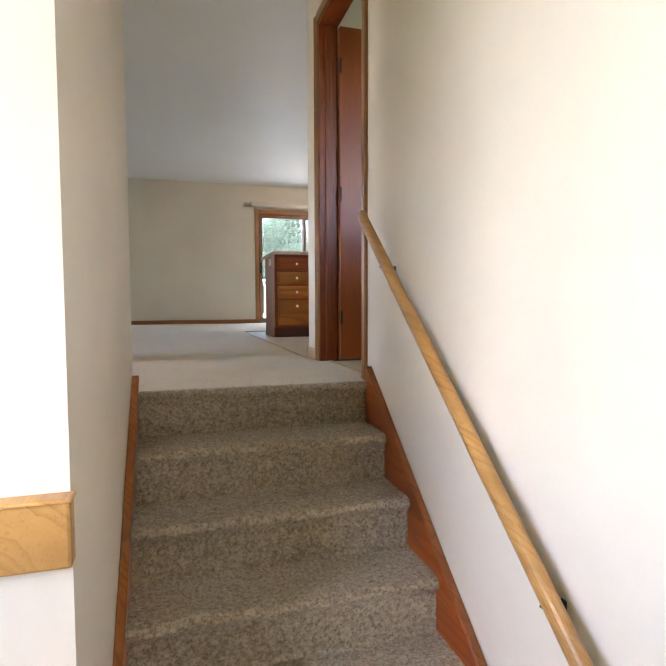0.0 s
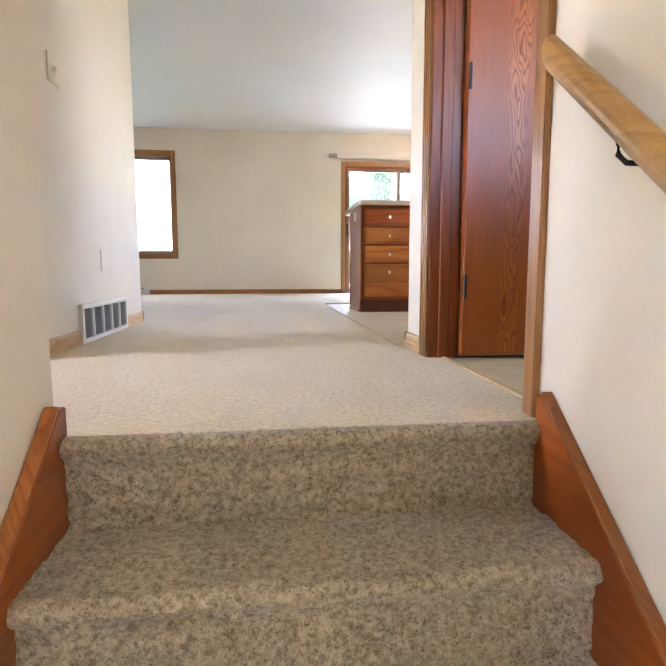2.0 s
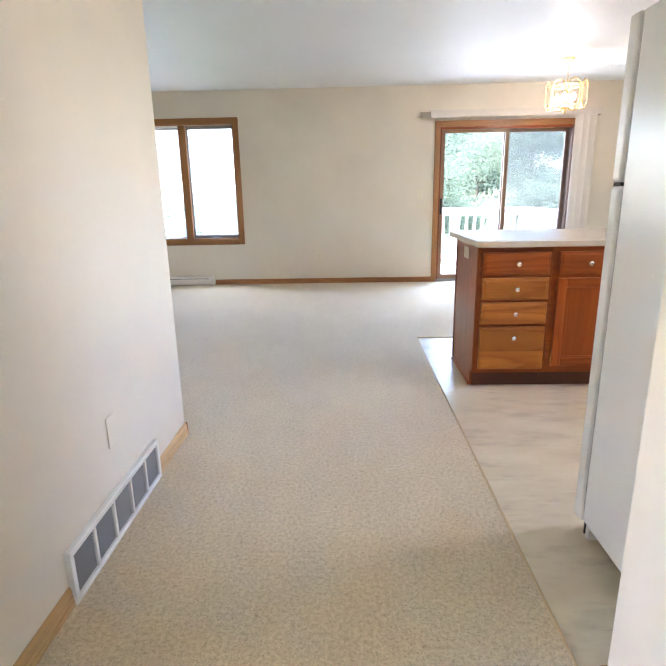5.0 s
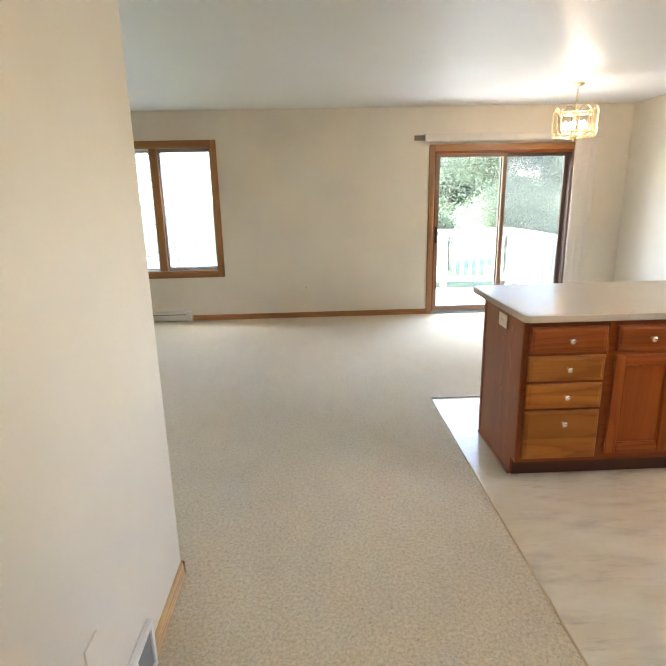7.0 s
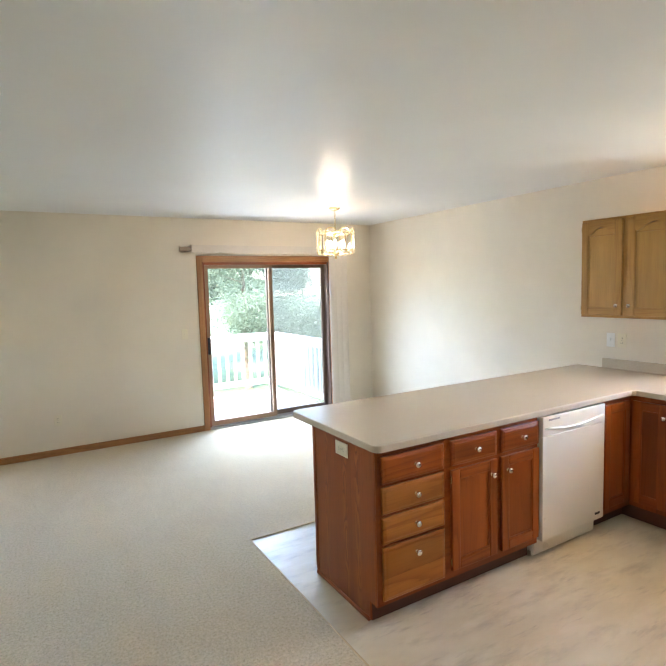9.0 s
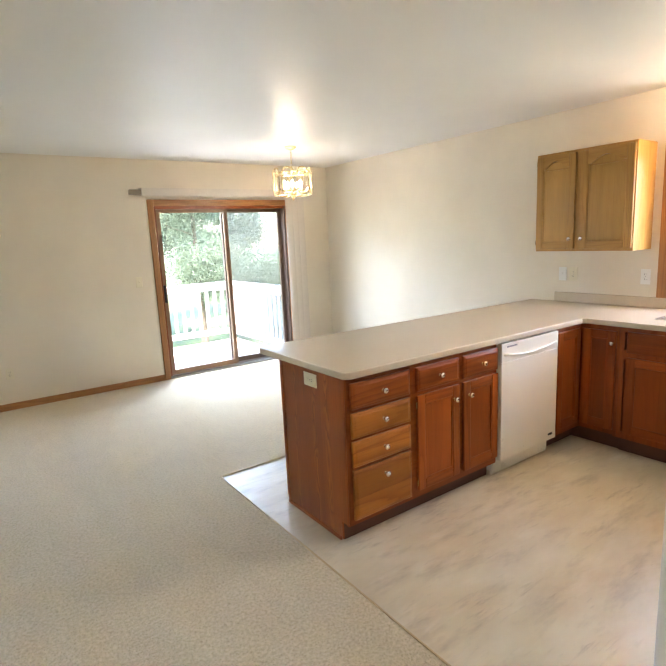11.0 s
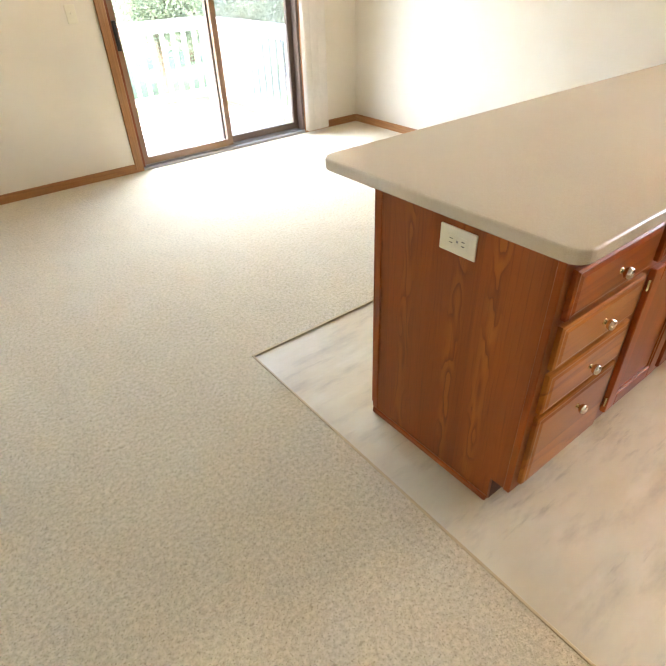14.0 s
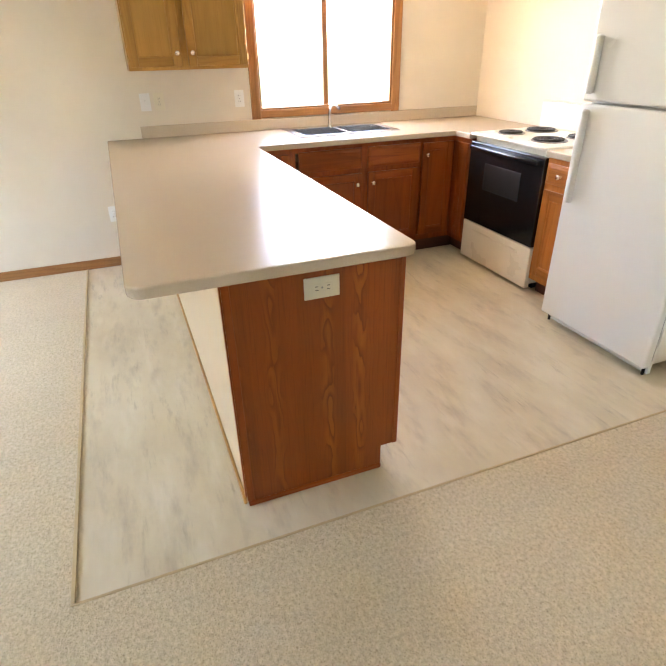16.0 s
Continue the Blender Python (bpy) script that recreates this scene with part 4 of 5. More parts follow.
part("shoe_moulding", box(0.0, 2.2, BACK + 0.0045, BACK + 0.016, -0.006, 0.030, 0.004), RAIL, pb)
part("corner_trim", box(-0.0105, 0.010, BACK + 0.0045, BACK + 0.010, 0.04, UNDER - 0.001, 0.002), CAB["z"], pb)

# dishwasher
dwx0, dwx1 = 1.163, 1.765
dwt = thing("dishwasher", 1.46, 0.2, 0, "bisque built-in dishwasher with bowed handle", "dishwasher")
part("tub", box(dwx0 + 0.004, dwx1 - 0.004, FACE + 0.03, BACK - 0.01, 0.02, UNDER - 0.004), BISQUE, dwt)
part("door", box(dwx0, dwx1, FACE - 0.033, FACE + 0.03, 0.115, 0.748, 0.003, 2), BISQUE, dwt)
cp = part("control_panel", box(dwx0, dwx1, FACE - 0.034, FACE + 0.03, 0.7495, 0.866, 0.003, 2), BISQUE, dwt)
part("display", box(dwx0 + 0.05, dwx0 + 0.15, FACE - 0.0355, FACE - 0.0342, 0.838, 0.848), GREYM, cp)
pts = [(dwx0 + 0.02 + 0.562 * i / 12, FACE - 0.033 - 0.006 * math.sin(math.pi * i / 12) ** 0.6, 0.797 - 0.024 * math.sin(math.pi * i / 12)) for i in range(13)]
part("handle", tube(pts, 0.007, 10), BISQUE, dwt, "bowed bisque bar handle", True)
part("badge", box(dwx1 - 0.09, dwx1 - 0.04, FACE - 0.0345, FACE - 0.0332, 0.15, 0.165), DARK, dwt)
part("kick_plate", box(dwx0, dwx1, FACE + 0.035, FACE + 0.05, 0.0, 0.11), BISQUE, dwt)

# corner unit by the dishwasher
SINKX = 2.10
ca = thing("corner_cabinet", 2.4, 0.1, 0, "reddish oak corner cabinet with bi-fold door", "cabinet")
part("body", boxes((1.772, EAST - 0.001, FACE + 0.02, BACK - 0.006, KICK, UNDER), (SINKX + 0.02, EAST - 0.001, -0.345, FACE + 0.02, KICK, UNDER)), CAB["z"], ca)
part("face_frame", boxes((1.772, 1.80, FACE, FACE + 0.02, KICK, UNDER), (1.80, SINKX + 0.02, FACE, FACE + 0.02, 0.84, UNDER), (1.80, SINKX + 0.02, FACE, FACE + 0.02, KICK, 0.14),
                         (SINKX, SINKX + 0.02, -0.345, FACE - 0.0005, 0.84, UNDER), (SINKX, SINKX + 0.02, -0.345, -0.325, KICK, 0.84)), CAB["z"], ca)
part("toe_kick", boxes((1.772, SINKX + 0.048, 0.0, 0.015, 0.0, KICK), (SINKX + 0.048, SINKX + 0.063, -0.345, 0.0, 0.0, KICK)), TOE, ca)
door_front(ca, "y", 1.80, SINKX - 0.025, 0.145, 0.84, FACE - 0.001, -1, CAB, "door_leaf")
d_ = door_front(ca, "x", -0.325, FACE - 0.028, 0.145, 0.84, SINKX - 0.001, -1, CAB, "door_leaf")
knob(d_, (SINKX - 0.020, -0.305, 0.758), (-1, 0, 0))

# sink base
sb = thing("sink_cabinet", 2.45, -0.85, 0, "reddish oak sink base with false drawers and doors", "cabinet")
part("body", box(SINKX + 0.02, EAST - 0.001, -1.35, -0.346, KICK, 0.65), CAB["z"], sb)
part("face_frame", boxes((SINKX, SINKX + 0.02, -0.375, -0.346, KICK, UNDER), (SINKX, SINKX + 0.02, -0.93, -0.85, KICK, UNDER), (SINKX, SINKX + 0.02, -1.35, -1.32, KICK, UNDER),
                         (SINKX, SINKX + 0.02, -0.85, -0.375, 0.655, 0.72), (SINKX, SINKX + 0.02, -1.32, -0.93, 0.655, 0.72), (SINKX, SINKX + 0.02, -0.85, -0.375, 0.84, UNDER), (SINKX, SINKX + 0.02, -1.32, -0.93, 0.84, UNDER),
                         (SINKX, SINKX + 0.02, -0.85, -0.375, KICK, 0.15), (SINKX, SINKX + 0.02, -1.32, -0.93, KICK, 0.15)), CAB["z"], sb)
part("toe_kick", box(SINKX + 0.048, SINKX + 0.063, -1.35, -0.346, -0.006, KICK), TOE, sb)
for a, b_, ku in ((-0.865, -0.395, -0.822), (-1.335, -0.915, -0.948)):
    part("drawer", raised("x", a, b_, 0.705, 0.846, SINKX - 0.001, -1), CAB["y"], sb)
    d_ = door_front(sb, "x", a, b_, 0.145, 0.672, SINKX - 0.001, -1, CAB)
    knob(d_, (SINKX - 0.020, ku, 0.597), (-1, 0, 0))

# corner unit by the range
STOVE_F = -1.645
cb = thing("corner_cabinet", 2.4, -1.9, 0, "reddish oak corner cabinet beside the range", "cabinet")
part("body", boxes((SINKX + 0.02, EAST - 0.001, STOVE_F - 0.02, -1.351, KICK, UNDER), (1.90, EAST - 0.001, -2.299, STOVE_F - 0.02, KICK, UNDER)), CAB["z"], cb)
part("face_frame", boxes((SINKX, SINKX + 0.02, STOVE_F - 0.001, -1.351, 0.84, UNDER), (1.90, SINKX + 0.02, STOVE_F - 0.02, STOVE_F - 0.002, KICK, UNDER), (SINKX, SINKX + 0.02, STOVE_F, -1.351, KICK, 0.14)), CAB["z"], cb)
part("toe_kick", boxes((SINKX + 0.048, SINKX + 0.063, STOVE_F - 0.09, -1.351, -0.006, KICK), (1.90, SINKX + 0.048, STOVE_F - 0.09, STOVE_F - 0.075, -0.006, KICK)), TOE, cb)
d_ = door_front(cb, "x", STOVE_F + 0.022, -1.36, 0.145, 0.84, SINKX - 0.001, -1, CAB, "door_leaf")
knob(d_, (SINKX - 0.020, -1.392, 0.758), (-1, 0, 0))
door_front(cb, "y", 1.91, SINKX - 0.025, 0.145, 0.84, STOVE_F - 0.001, 1, CAB, "door_leaf")

# narrow unit between range and refrigerator
nb = thing("narrow_cabinet", 0.98, -1.95, 0, "oak cabinet between range and refrigerator, warm light put into its orange-brown", "cabinet")
part("body", box(0.845, 1.112, -2.299, STOVE_F - 0.02, KICK, UNDER), NARROW_LIT["z"], nb)
part("face_frame", boxes((0.845, 0.875, STOVE_F - 0.02, STOVE_F - 0.001, KICK, UNDER), (1.082, 1.112, STOVE_F - 0.02, STOVE_F - 0.001, KICK, UNDER), (0.875, 1.082, STOVE_F - 0.02, STOVE_F - 0.001, 0.68, 0.735), (0.875, 1.082, STOVE_F - 0.02, STOVE_F - 0.001, KICK, 0.15), (0.875, 1.082, STOVE_F - 0.02, STOVE_F - 0.001, 0.84, UNDER)), NARROW_LIT["z"], nb)
part("toe_kick", box(0.845, 1.112, STOVE_F - 0.09, STOVE_F - 0.075, -0.006, KICK), TOE, nb)
f = part("drawer", raised("y", 0.862, 1.095, 0.727, 0.843, STOVE_F, 1), NARROW_LIT["x"], nb)
knob(f, (0.975, STOVE_F + 0.02, 0.785), (0, 1, 0))
door_front(nb, "y", 0.862, 1.095, 0.145, 0.69, STOVE_F, 1, NARROW_LIT)

# worktop with clipped corners and a cut-out for the sink
PEN_S, PEN_N, PEN_W, SINK_W = FACE - 0.042, 0.79, -0.026, SINKX - 0.035
def corner(x, y, r, a0):
    return [(x + r * math.cos(radians(a0 + 18 * k)), y + r * math.sin(radians(a0 + 18 * k))) for k in range(6)]


outer = [ (SINK_W - 0.02, PEN_S), (SINK_W, PEN_S - 0.02), (SINK_W, STOVE_F + 0.03), (1.889, STOVE_F + 0.03), (1.889, -2.298), (EAST - 0.002, -2.298),
         (EAST - 0.002, PEN_N)] + corner(PEN_W + 0.05, PEN_N - 0.05, 0.05, 90) + corner(PEN_W + 0.045, PEN_S + 0.045, 0.045, 180)
SK = (2.28, 2.68, -1.24, -0.50)
bm = bmesh.new()


def ring_loop(pts_, z):
    vs = [bm.verts.new((x, y, z)) for x, y in pts_]
    return vs, [bm.edges.new((vs[i], vs[(i + 1) % len(vs)])) for i in range(len(vs))]


hole = [(SK[0], SK[2]), (SK[1], SK[2]), (SK[1], SK[3]), (SK[0], SK[3])]
_v, e1 = ring_loop(outer, TOP)
_v, e2 = ring_loop(hole, TOP)
fill = bmesh.ops.triangle_fill(bm, edges=e1 + e2, use_beauty=True)
faces = [f for f in fill["geom"] if isinstance(f, bmesh.types.BMFace)]
ex = bmesh.ops.extrude_face_region(bm, geom=faces)
bmesh.ops.translate(bm, verts=[q for q in ex["geom"] if isinstance(q, bmesh.types.BMVert)], vec=(0, 0, UNDER - TOP))
bmesh.ops.recalc_face_normals(bm, faces=bm.faces)
rim = [e for e in bm.edges if len(e.link_faces) == 2 and e.calc_face_angle(0) > 1.2 and abs(e.verts[0].co.z - e.verts[1].co.z) < 1e-4]
bmesh.ops.bevel(bm, geom=rim, offset=0.007, segments=3, affect="EDGES", profile=0.5)
wt = thing("worktop", 1.4, 0.3, UNDER, "beige speckled laminate worktop with rounded corners", "worktop")
part("slab", bm, LAMI, wt)
part("upstand", box(EAST - 0.021, EAST - 0.001, -2.29, 0.553, TOP + 0.0005, TOP + 0.080, 0.004, 2), LAMI, wt)
tagged(part("narrow_worktop", box(0.84, 1.118, -2.298, STOVE_F + 0.025, UNDER + 0.0005, TOP, 0.006, 2), LAMI), "small beige laminate worktop beside the range", "worktop")

# sink
sk = thing("kitchen_sink", 2.48, -0.87, TOP, "stainless steel drop-in double bowl sink", "sink")
part("rim", boxes((SK[0] - 0.02, SK[1] + 0.08, SK[3] - 0.03, SK[3] + 0.02, TOP + 0.0005, TOP + 0.007), (SK[0] - 0.02, SK[1] + 0.08, SK[2] - 0.02, SK[2] + 0.03, TOP + 0.0005, TOP + 0.007),
                  (SK[0] - 0.02, SK[0] + 0.03, SK[2] + 0.03, SK[3] - 0.03, TOP + 0.0005, TOP + 0.007), (SK[1] - 0.03, SK[1] + 0.08, SK[2] + 0.03, SK[3] - 0.03, TOP + 0.0005, TOP + 0.007),
                  (SK[0] + 0.03, SK[1] - 0.03, -0.885, -0.855, TOP + 0.0005, TOP + 0.007)), STEEL, sk)
for a, b_ in ((SK[2] + 0.02, -0.88), (-0.86, SK[3] - 0.02)):
    x0, x1, z0 = SK[0] + 0.02, SK[1] - 0.02, TOP - 0.17
    part("bowl", boxes((x0, x1, a, b_, z0, z0 + 0.003), (x0, x0 + 0.003, a, b_, z0 + 0.003, TOP), (x1 - 0.003, x1, a, b_, z0 + 0.003, TOP), (x0 + 0.003, x1 - 0.003, a, a + 0.003, z0 + 0.003, TOP), (x0 + 0.003, x1 - 0.003, b_ - 0.003, b_, z0 + 0.003, TOP)), STEEL, sk)
part("tap", tube([(2.72, -0.87, TOP + 0.007), (2.72, -0.87, TOP + 0.10), (2.69, -0.87, TOP + 0.15), (2.60, -0.87, TOP + 0.17), (2.52, -0.87, TOP + 0.15)], 0.011, 10), STEEL, sk, "", True)

# window over the sink
w2 = thing("window_2", EAST, -0.89, 1.05, "oak-trimmed window over the sink", "window", kind="structure")
part("casing_north", box(EAST - 0.017, EAST - 0.0005, -0.335, -0.265, 0.99, 2.115, 0.004), TRIM["z"], w2)
part("casing_south", box(EAST - 0.017, EAST - 0.0005, -1.515, -1.445, 0.99, 2.115, 0.004), TRIM["z"], w2)
part("casing_top", box(EAST - 0.017, EAST - 0.0005, -1.445, -0.335, 2.045, 2.115, 0.004), TRIM["y"], w2)
part("casing_bottom", box(EAST - 0.017, EAST - 0.0005, -1.445, -0.335, 0.999, 1.055, 0.004), TRIM["y"], w2)
part("window_frame", boxes((EAST, EAST + 0.15, -0.35, -0.33, 1.05, 2.05), (EAST, EAST + 0.15, -1.45, -1.43, 1.05, 2.05), (EAST, EAST + 0.15, -1.43, -0.35, 1.05, 1.07), (EAST, EAST + 0.15, -1.43, -0.35, 2.03, 2.05), (EAST + 0.05, EAST + 0.10, -0.91, -0.87, 1.07, 2.03)), TRIM["z"], w2)

# wall cabinet
uc = thing("wall_cabinet", EAST, 0.2, 1.34, "medium oak wall cabinet with two arched doors", "cabinet")
UF = EAST - 0.285
part("body", box(UF + 0.02, EAST - 0.001, -0.205, 0.568, 1.355, 2.118), UPPER["z"], uc)
part("face_frame", boxes((UF, UF + 0.0195, -0.205, -0.165, 1.355, 2.118), (UF, UF + 0.0195, 0.548, 0.568, 1.355, 2.118), (UF, UF + 0.0195, 0.165, 0.265, 1.355, 2.118),
                         (UF, UF + 0.0195, -0.165, 0.165, 2.073, 2.118), (UF, UF + 0.0195, 0.265, 0.548, 2.073, 2.118), (UF, UF + 0.0195, -0.165, 0.165, 1.355, 1.39), (UF, UF + 0.0195, 0.265, 0.548, 1.355, 1.39)), UPPER["z"], uc)
for a, b_, ku, hu in ((0.233, 0.560, 0.262, 0.563), (-0.198, 0.193, 0.166, -0.201)):
    d_ = door_front(uc, "x", a, b_, 1.375, 2.098, UF - 0.001, -1, UPPER, "door", True)
    knob(d_, (UF - 0.020, ku, 1.452), (-1, 0, 0))
    hinge_pair(d_, "x", hu, 1.375, 2.098, UF, -1)

# range
st = thing("kitchen_range", 1.52, -1.98, 0, "cream enamel electric range with black oven door", "range")
RX0, RX1 = 1.125, 1.885
part("body", box(RX0, RX1, -2.29, STOVE_F - 0.03, 0.045, 0.905, 0.004), BISQUE, st)
part("foot_recess", box(RX0 + 0.03, RX1 - 0.03, -2.25, STOVE_F - 0.08, -0.006, 0.045), DARK, st)
part("cooktop", box(RX0 - 0.002, RX1 + 0.002, -2.29, STOVE_F + 0.02, 0.9055, 0.925, 0.006, 2), BISQUE, st)
dr_ = part("storage_drawer", box(RX0 + 0.002, RX1 - 0.002, STOVE_F - 0.029, STOVE_F + 0.01, 0.016, 0.296, 0.006, 2), BISQUE, st)
part("drawer_pull", box(RX0 + 0.12, RX1 - 0.12, STOVE_F + 0.0102, STOVE_F + 0.016, 0.225, 0.248, 0.004, 2), BISQUE, dr_)
od = part("oven_door", box(RX0 + 0.002, RX1 - 0.002, STOVE_F - 0.029, STOVE_F + 0.012, 0.302, 0.865, 0.006, 2), BLACK, st, "black glass oven door")
part("oven_window", box(1.318, 1.698, STOVE_F + 0.0122, STOVE_F + 0.015, 0.56, 0.74, 0.002), DARK, od)
part("door_handle", box(RX0 + 0.03, RX1 - 0.03, STOVE_F + 0.0122, STOVE_F + 0.045, 0.815, 0.845, 0.010, 3), BLACK, od, "black bar handle")
part("backguard", box(RX0, RX1, -2.29, -2.22, 0.9255, 1.10, 0.008, 2), BISQUE, st)
for x, y, r in ((1.325, -1.82, 0.10), (1.695, -1.82, 0.08), (1.325, -2.08, 0.08), (1.695, -2.08, 0.10)):
    bu = part("burner", lathe([(r + 0.012, 0.0), (r + 0.012, 0.004), (r, 0.002), (0.01, -0.0005)], (x, y, 0.9255)), GREYM, st)
    sp = [(x + (0.02 + (r - 0.02) * k / 60) * math.cos(k * 0.45), y + (0.02 + (r - 0.02) * k / 60) * math.sin(k * 0.45), 0.936) for k in range(61)]
    part("coil", tube(sp, 0.006, 6), DARK, bu)

# refrigerator
fr = thing("refrigerator", 0.42, -1.9, 0, "white top-freezer refrigerator with dark hinge", "refrigerator")
FX0, FX1, FF = 0.045, 0.77, -1.46
part("body", box(FX0 + 0.004, FX1 - 0.004, -2.285, FF - 0.068, 0.06, 1.675, 0.006, 2), WHITE, fr)
part("gasket", boxes((FX0 + 0.012, FX1 - 0.012, FF - 0.068, FF - 0.0555, 0.08, 1.195), (FX0 + 0.012, FX1 - 0.012, FF - 0.068, FF - 0.0555, 1.225, 1.67)), LOUVER, fr)
part("fridge_door", box(FX0, FX1, FF - 0.055, FF, 0.048, 1.205, 0.012, 3), WHITE, fr)
part("freezer_door", box(FX0, FX1, FF - 0.055, FF, 1.217, 1.680, 0.012, 3), WHITE, fr)
part("hinge", box(FX0 + 0.006, FX0 + 0.06, FF - 0.05, FF - 0.006, 1.2055, 1.2165), DARK, fr, "dark hinge plate")
part("fridge_handle", box(FX1 - 0.075, FX1 - 0.045, FF + 0.0005, FF + 0.038, 0.72, 1.18, 0.010, 2), WHITE, fr)
part("freezer_handle", box(FX1 - 0.075, FX1 - 0.045, FF + 0.0005, FF + 0.038, 1.25, 1.50, 0.010, 2), WHITE, fr)
part("toe_grille", box(FX0 + 0.02, FX1 - 0.02, FF - 0.09, FF - 0.0685, -0.006, 0.06), WHITE, fr)
for x in (FX0 + 0.03, FX1 - 0.03):
    part("foot", rod((x, FF - 0.05, -0.006), (x, FF - 0.05, 0.047), 0.008, 10), DARK, fr)

# bare-bulb light over the sink, unseen: inferred from the worktop's shadow on the floor
cl = thing("ceiling_light", 2.60, -0.89, CEILING, "assumed white ceiling lamp holder with a lit bulb, out of view", "ceiling light")
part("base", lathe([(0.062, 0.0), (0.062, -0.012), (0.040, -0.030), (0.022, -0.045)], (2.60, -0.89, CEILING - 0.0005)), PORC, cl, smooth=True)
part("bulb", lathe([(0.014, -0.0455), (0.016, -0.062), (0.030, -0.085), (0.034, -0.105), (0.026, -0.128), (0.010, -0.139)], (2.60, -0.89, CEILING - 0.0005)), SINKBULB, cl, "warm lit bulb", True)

# chandelier
CX, CY = 1.50, 2.73
ch = thing("chandelier", CX, CY, 1.96, "brass chandelier with clear glass arches, lit", "chandelier")
part("canopy", lathe([(0.062, CEILING - 0.0005), (0.060, CEILING - 0.012), (0.035, CEILING - 0.028), (0.008, CEILING - 0.032)], (CX, CY, 0), sides=24), BRASS, ch, "", True)
for k in range(6):
    zc = CEILING - 0.045 - 0.026 * k
    loop = []
    for a in np.linspace(0, 2 * math.pi, 11):
        u, w = 0.009 * math.cos(a), 0.017 * math.sin(a)
        loop.append((CX + (u if k % 2 else 0), CY + (0 if k % 2 else u), zc + w))
    part("chain_link", tube(loop, 0.0026, 6), BRASS, ch)
part("stem", rod((CX, CY, 2.02), (CX, CY, 2.285), 0.008, 10), BRASS, ch)
part("hub", lathe([(0.0, 2.03), (0.035, 2.025), (0.045, 2.01), (0.03, 1.985), (0.010, 1.97), (0.014, 1.955), (0.0, 1.945)], (CX, CY, 0), sides=16), BRASS, ch, "", True)
for z in (2.215, 2.035):
    ringp = [(CX + 0.166 * math.cos(a), CY + 0.166 * math.sin(a), z) for a in np.linspace(0, 2 * math.pi, 33)]
    part("ring", tube(ringp, 0.007, 8), BRASS, ch)
for k in range(8):
    a = 2 * math.pi * k / 8
    ca_, sa_ = math.cos(a), math.sin(a)
    tx, ty = -sa_, ca_
    R = 0.188
    loop = [(0.062 * math.cos(t_), (2.198 if t_ <= math.pi else 2.062) + 0.062 * math.sin(t_)) for t_ in np.linspace(0, 2 * math.pi, 21)]
    part("arch", tube([(CX + ca_ * R + tx * u, CY + sa_ * R + ty * u, z) for u, z in loop], 0.0075, 6), BRASS, ch)
    bm = bmesh.new()
    ins, outs = [], []
    for u, z in [(p * 0.86, 2.13 + (q - 2.13) * 0.93) for p, q in loop[:-1]]:
        ins.append(bm.verts.new((CX + ca_ * (R - 0.003) + tx * u, CY + sa_ * (R - 0.003) + ty * u, z)))
        outs.append(bm.verts.new((CX + ca_ * (R + 0.003) + tx * u, CY + sa_ * (R + 0.003) + ty * u, z)))
    bm.faces.new(ins)
    bm.faces.new(outs)
    for i in range(len(ins)):
        j = (i + 1) % len(ins)
        bm.faces.new((ins[i], ins[j], outs[j], outs[i]))
    gp = part("glass_panel", bm, ACRYL, ch, "clear bevelled glass panel")
    gp.visible_shadow = False
    part("arm", tube([(CX, CY, 2.01), (CX + 0.08 * ca_, CY + 0.08 * sa_, 1.985), (CX + R * ca_, CY + R * sa_, 2.0)], 0.0045, 6), BRASS, ch)
for k in range(5):
    a = 2 * math.pi * (k + 0.3) / 5
    x, y = CX + 0.085 * math.cos(a), CY + 0.085 * math.sin(a)
    cn = part("candle", rod((x, y, 2.01), (x, y, 2.075), 0.011, 10), PORC, ch, "cream candle sleeve")
    part("bulb", lathe([(0.008, 0.0), (0.016, 0.018), (0.017, 0.03), (0.010, 0.052), (0.002, 0.068)], (x, y, 2.076), sides=12), BULB, cn, "lit flame-shaped bulb", True)

# ---- outdoors ----
structure("ground", box(-300, 300, -300, 300, -3.2, -2.7), GRASS, "green lawn round the house", "ground")
DY0, DY1, DX0, DX1, DZ = NORTH + 0.16, 6.35, -2.3, 2.36, -0.09
dk = thing("deck", 0, 5.2, -2.7, "pale painted timber deck", "deck", kind="structure")
part("joists", boxes((DX0, DX1, DY0, DY0 + 0.04, DZ - 0.24, DZ - 0.035), (DX0, DX1, DY1 - 0.04, DY1, DZ - 0.24, DZ - 0.035)), DECKM, dk)
for x in (DX0 + 0.1, -0.4, DX1 - 0.1):
    part("support_post", box(x - 0.045, x + 0.045, DY1 - 0.14, DY1 - 0.05, -2.7, DZ - 0.24), DECKM, dk)
me_ = None
nb_ = int((DY1 - DY0) / 0.143)
for i in range(nb_):
    y = DY0 + 0.143 * i
    if me_ is None:
        first = part("board", box(DX0, DX1, y, y + 0.137, DZ - 0.035, DZ, 0.004), DECKM, dk)
        me_ = first.data
    else:
        ob = new("board", me_)
        ob.parent = dk
        ob.location = (0, 0.143 * i, 0)


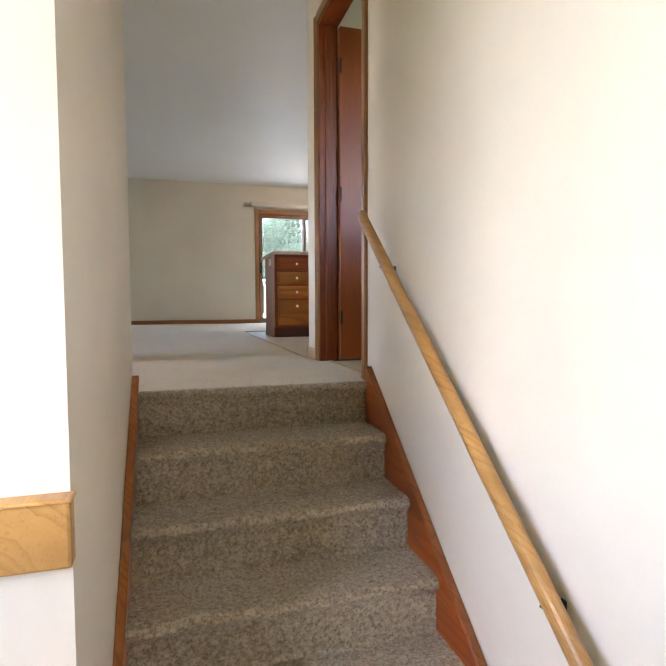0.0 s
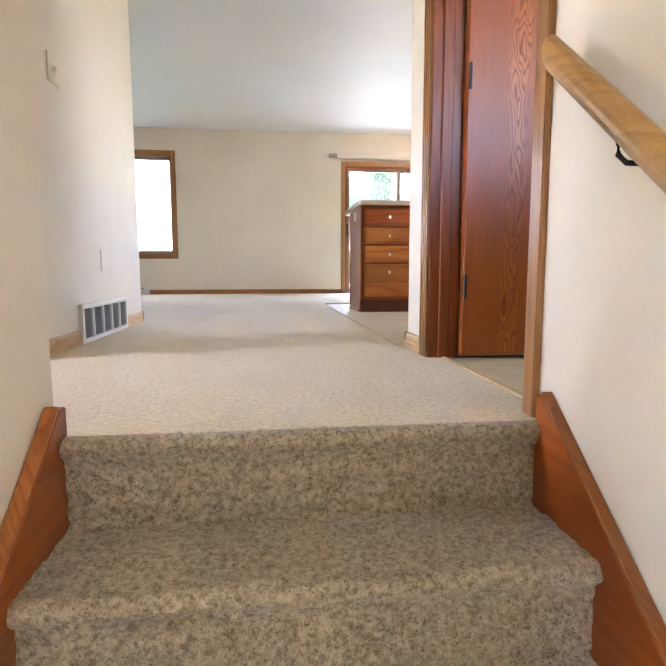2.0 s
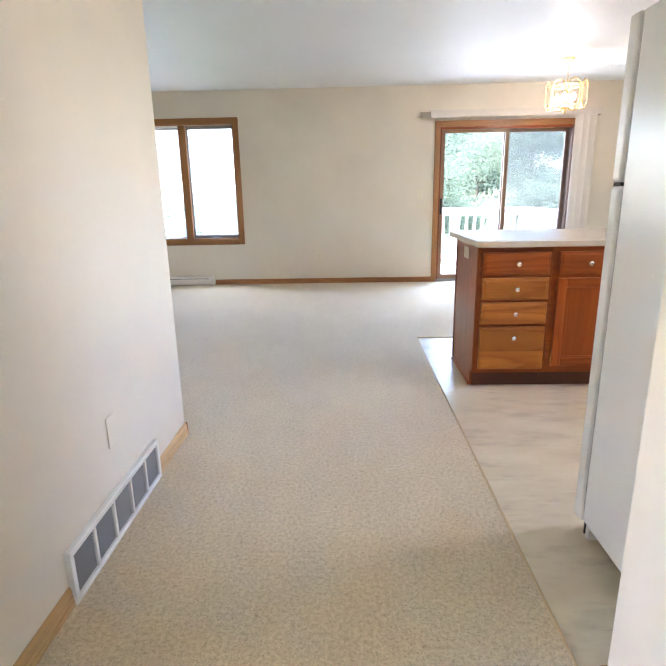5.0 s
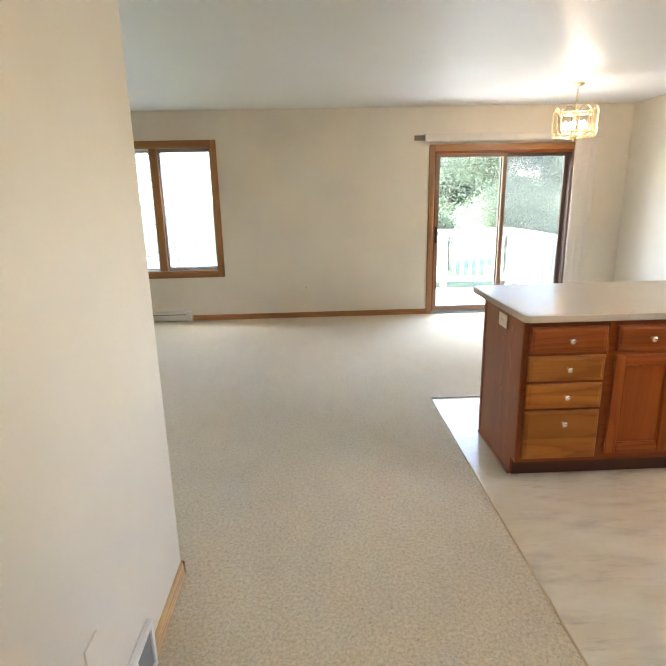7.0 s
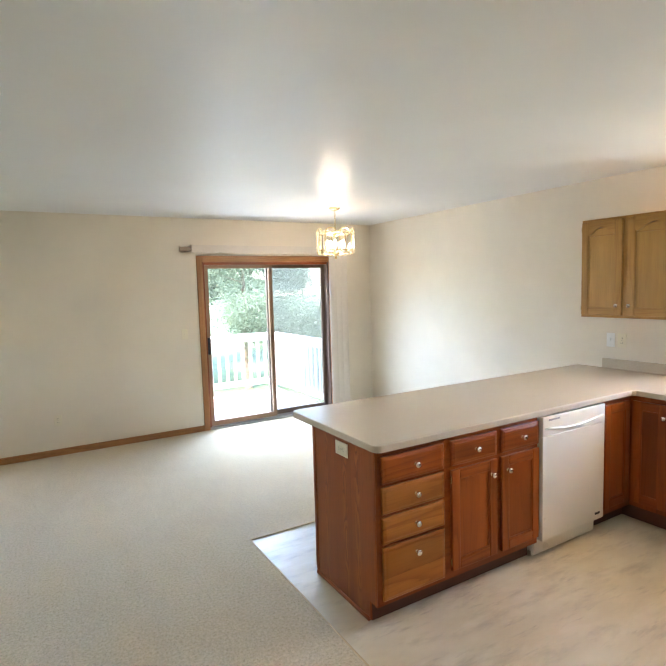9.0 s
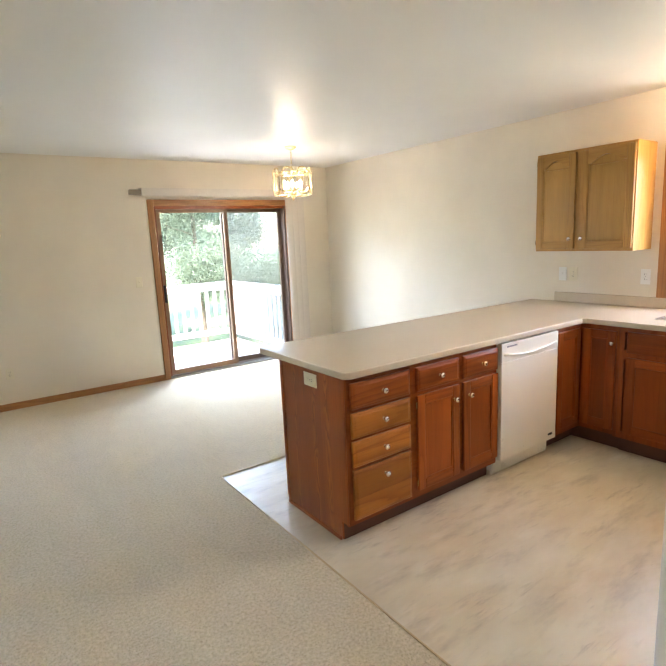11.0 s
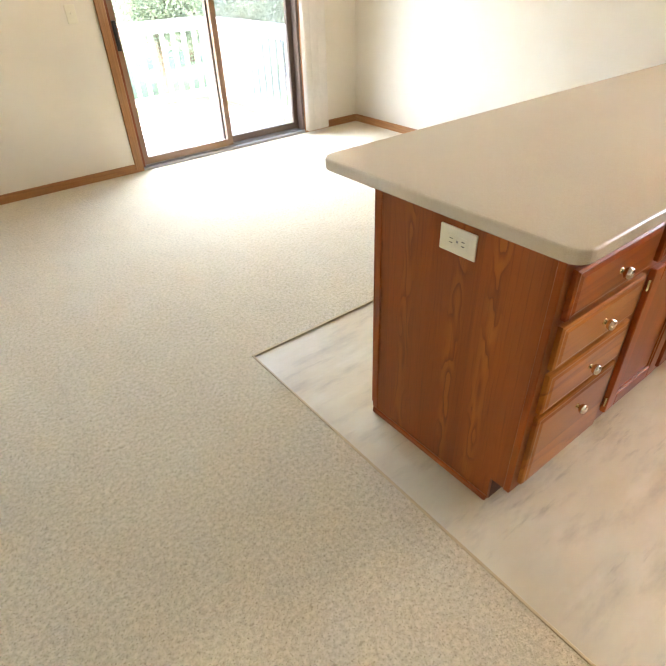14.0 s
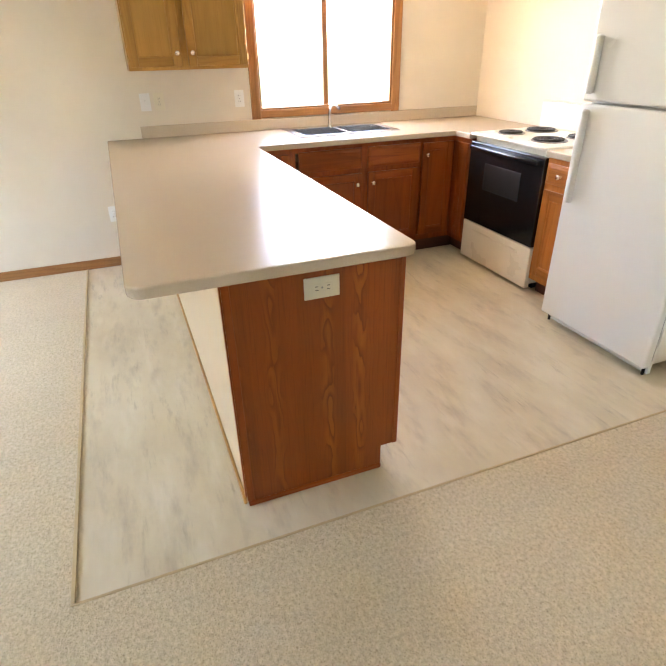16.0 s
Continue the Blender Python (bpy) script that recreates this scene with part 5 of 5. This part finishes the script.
def railing(name, x0, y0, x1, y1):
    rl = thing(name, (x0 + x1) / 2, (y0 + y1) / 2, DZ, "white-painted timber deck railing", "railing", "deck railings")
    along = "x" if abs(x1 - x0) > abs(y1 - y0) else "y"
    L = math.hypot(x1 - x0, y1 - y0)
    if along == "x":
        part("top_rail", box(x0, x1, y0 - 0.07, y0 + 0.07, 0.86, 0.90, 0.005), RAILW, rl)
        part("upper_rail", box(x0, x1, y0 - 0.019, y0 + 0.019, 0.77, 0.86), RAILW, rl)
        part("lower_rail", box(x0, x1, y0 - 0.019, y0 + 0.019, 0.02, 0.11), RAILW, rl)
    else:
        part("top_rail", box(x0 - 0.07, x0 + 0.07, y0, y1, 0.86, 0.90, 0.005), RAILW, rl)
        part("upper_rail", box(x0 - 0.019, x0 + 0.019, y0, y1, 0.77, 0.86), RAILW, rl)
        part("lower_rail", box(x0 - 0.019, x0 + 0.019, y0, y1, 0.02, 0.11), RAILW, rl)
    k = int(L / 0.135)
    for i in range(k + 1):
        f_ = i / k
        x, y = x0 + (x1 - x0) * f_, y0 + (y1 - y0) * f_
        part("baluster", box(x - 0.019, x + 0.019, y - 0.019, y + 0.019, 0.11, 0.77), RAILW, rl)
    for f_ in ((0.0, 0.25, 0.5, 0.75, 1.0) if L > 3 else (0.0,)):
        x, y = x0 + (x1 - x0) * f_, y0 + (y1 - y0) * f_
        part("post", box(x - 0.045, x + 0.045, y - 0.045, y + 0.045, DZ, 0.858, 0.004), RAILW, rl)


railing("deck_railing", DX0 + 0.05, DY1 - 0.06, DX1 - 0.06, DY1 - 0.06)
railing("deck_railing", DX1 - 0.06, DY0 + 0.05, DX1 - 0.06, DY1 - 0.13)


def tree(x, y, height, spread, leaves, seed, leaf=0.13):
    rng = np.random.default_rng(seed)
    t = thing("tree", x, y, -2.7, "leafy green deciduous tree beyond the deck", "tree", "trees behind the house")
    bm = bmesh.new()
    top = Vector((x + rng.uniform(-0.4, 0.4), y + rng.uniform(-0.4, 0.4), -2.7 + height * 0.8))
    add_rod(bm, (x, y, -2.7), top, 0.16, 9, 0.04)
    tips = []
    for k in range(16):
        f_ = rng.uniform(0.18, 0.95)
        p0 = Vector((x, y, -2.7)).lerp(top, f_)
        a = rng.uniform(0, 2 * math.pi)
        reach = spread * (1.15 - f_ * 0.75) * rng.uniform(0.6, 1.0)
        p1 = p0 + Vector((math.cos(a) * reach, math.sin(a) * reach, reach * rng.uniform(0.1, 0.6)))
        add_rod(bm, p0, p1, 0.05, 6, 0.012)
        tips += [p0.lerp(p1, q) for q in (0.45, 0.75, 1.0)]
    part("trunk", bm, BARK, t)
    tips.append(top)
    tips = np.array([list(q) for q in tips])
    c_ = tips[rng.integers(0, len(tips), leaves)] + rng.normal(0, 0.55, (leaves, 3)) * np.array([1, 1, 0.8])
    nrm = rng.normal(0, 1, (leaves, 3)) + np.array([0, 0, 0.7])
    nrm /= np.linalg.norm(nrm, axis=1)[:, None]
    u = np.cross(nrm, rng.normal(0, 1, (leaves, 3)))
    u /= np.linalg.norm(u, axis=1)[:, None]
    w = np.cross(nrm, u)
    sz = rng.uniform(0.6, 1.2, (leaves, 1)) * leaf
    quad = np.stack([c_ - u * sz, c_ + w * sz * 0.5, c_ + u * sz, c_ - w * sz * 0.5], 1) - np.array([x, y, -2.7])
    me = bpy.data.meshes.new("crown")
    me.from_pydata(quad.reshape(-1, 3).tolist(), [], np.arange(leaves * 4).reshape(-1, 4).tolist())
    me.materials.append(LEAF)
    ob = new("crown", me)
    ob.parent = t
    return t


rng0 = np.random.default_rng(5)
for i, leaves_ in ((0, 30000), (2, 30000), (3, 95000), (4, 95000), (5, 95000), (6, 30000)):
    tree(-9.0 + 4.0 * i + rng0.uniform(-0.8, 0.8), 17.0 + rng0.uniform(-1.5, 2.5), rng0.uniform(7.0, 9.5), rng0.uniform(2.3, 3.0), leaves_, 20 + i, 0.04)
for i in range(2, 6):
    tree(-14.0 + 6.5 * i + rng0.uniform(-1, 1), 28.0 + rng0.uniform(-2, 3.0), rng0.uniform(9, 12), rng0.uniform(3.2, 4.2), 60000, 60 + i, 0.08)
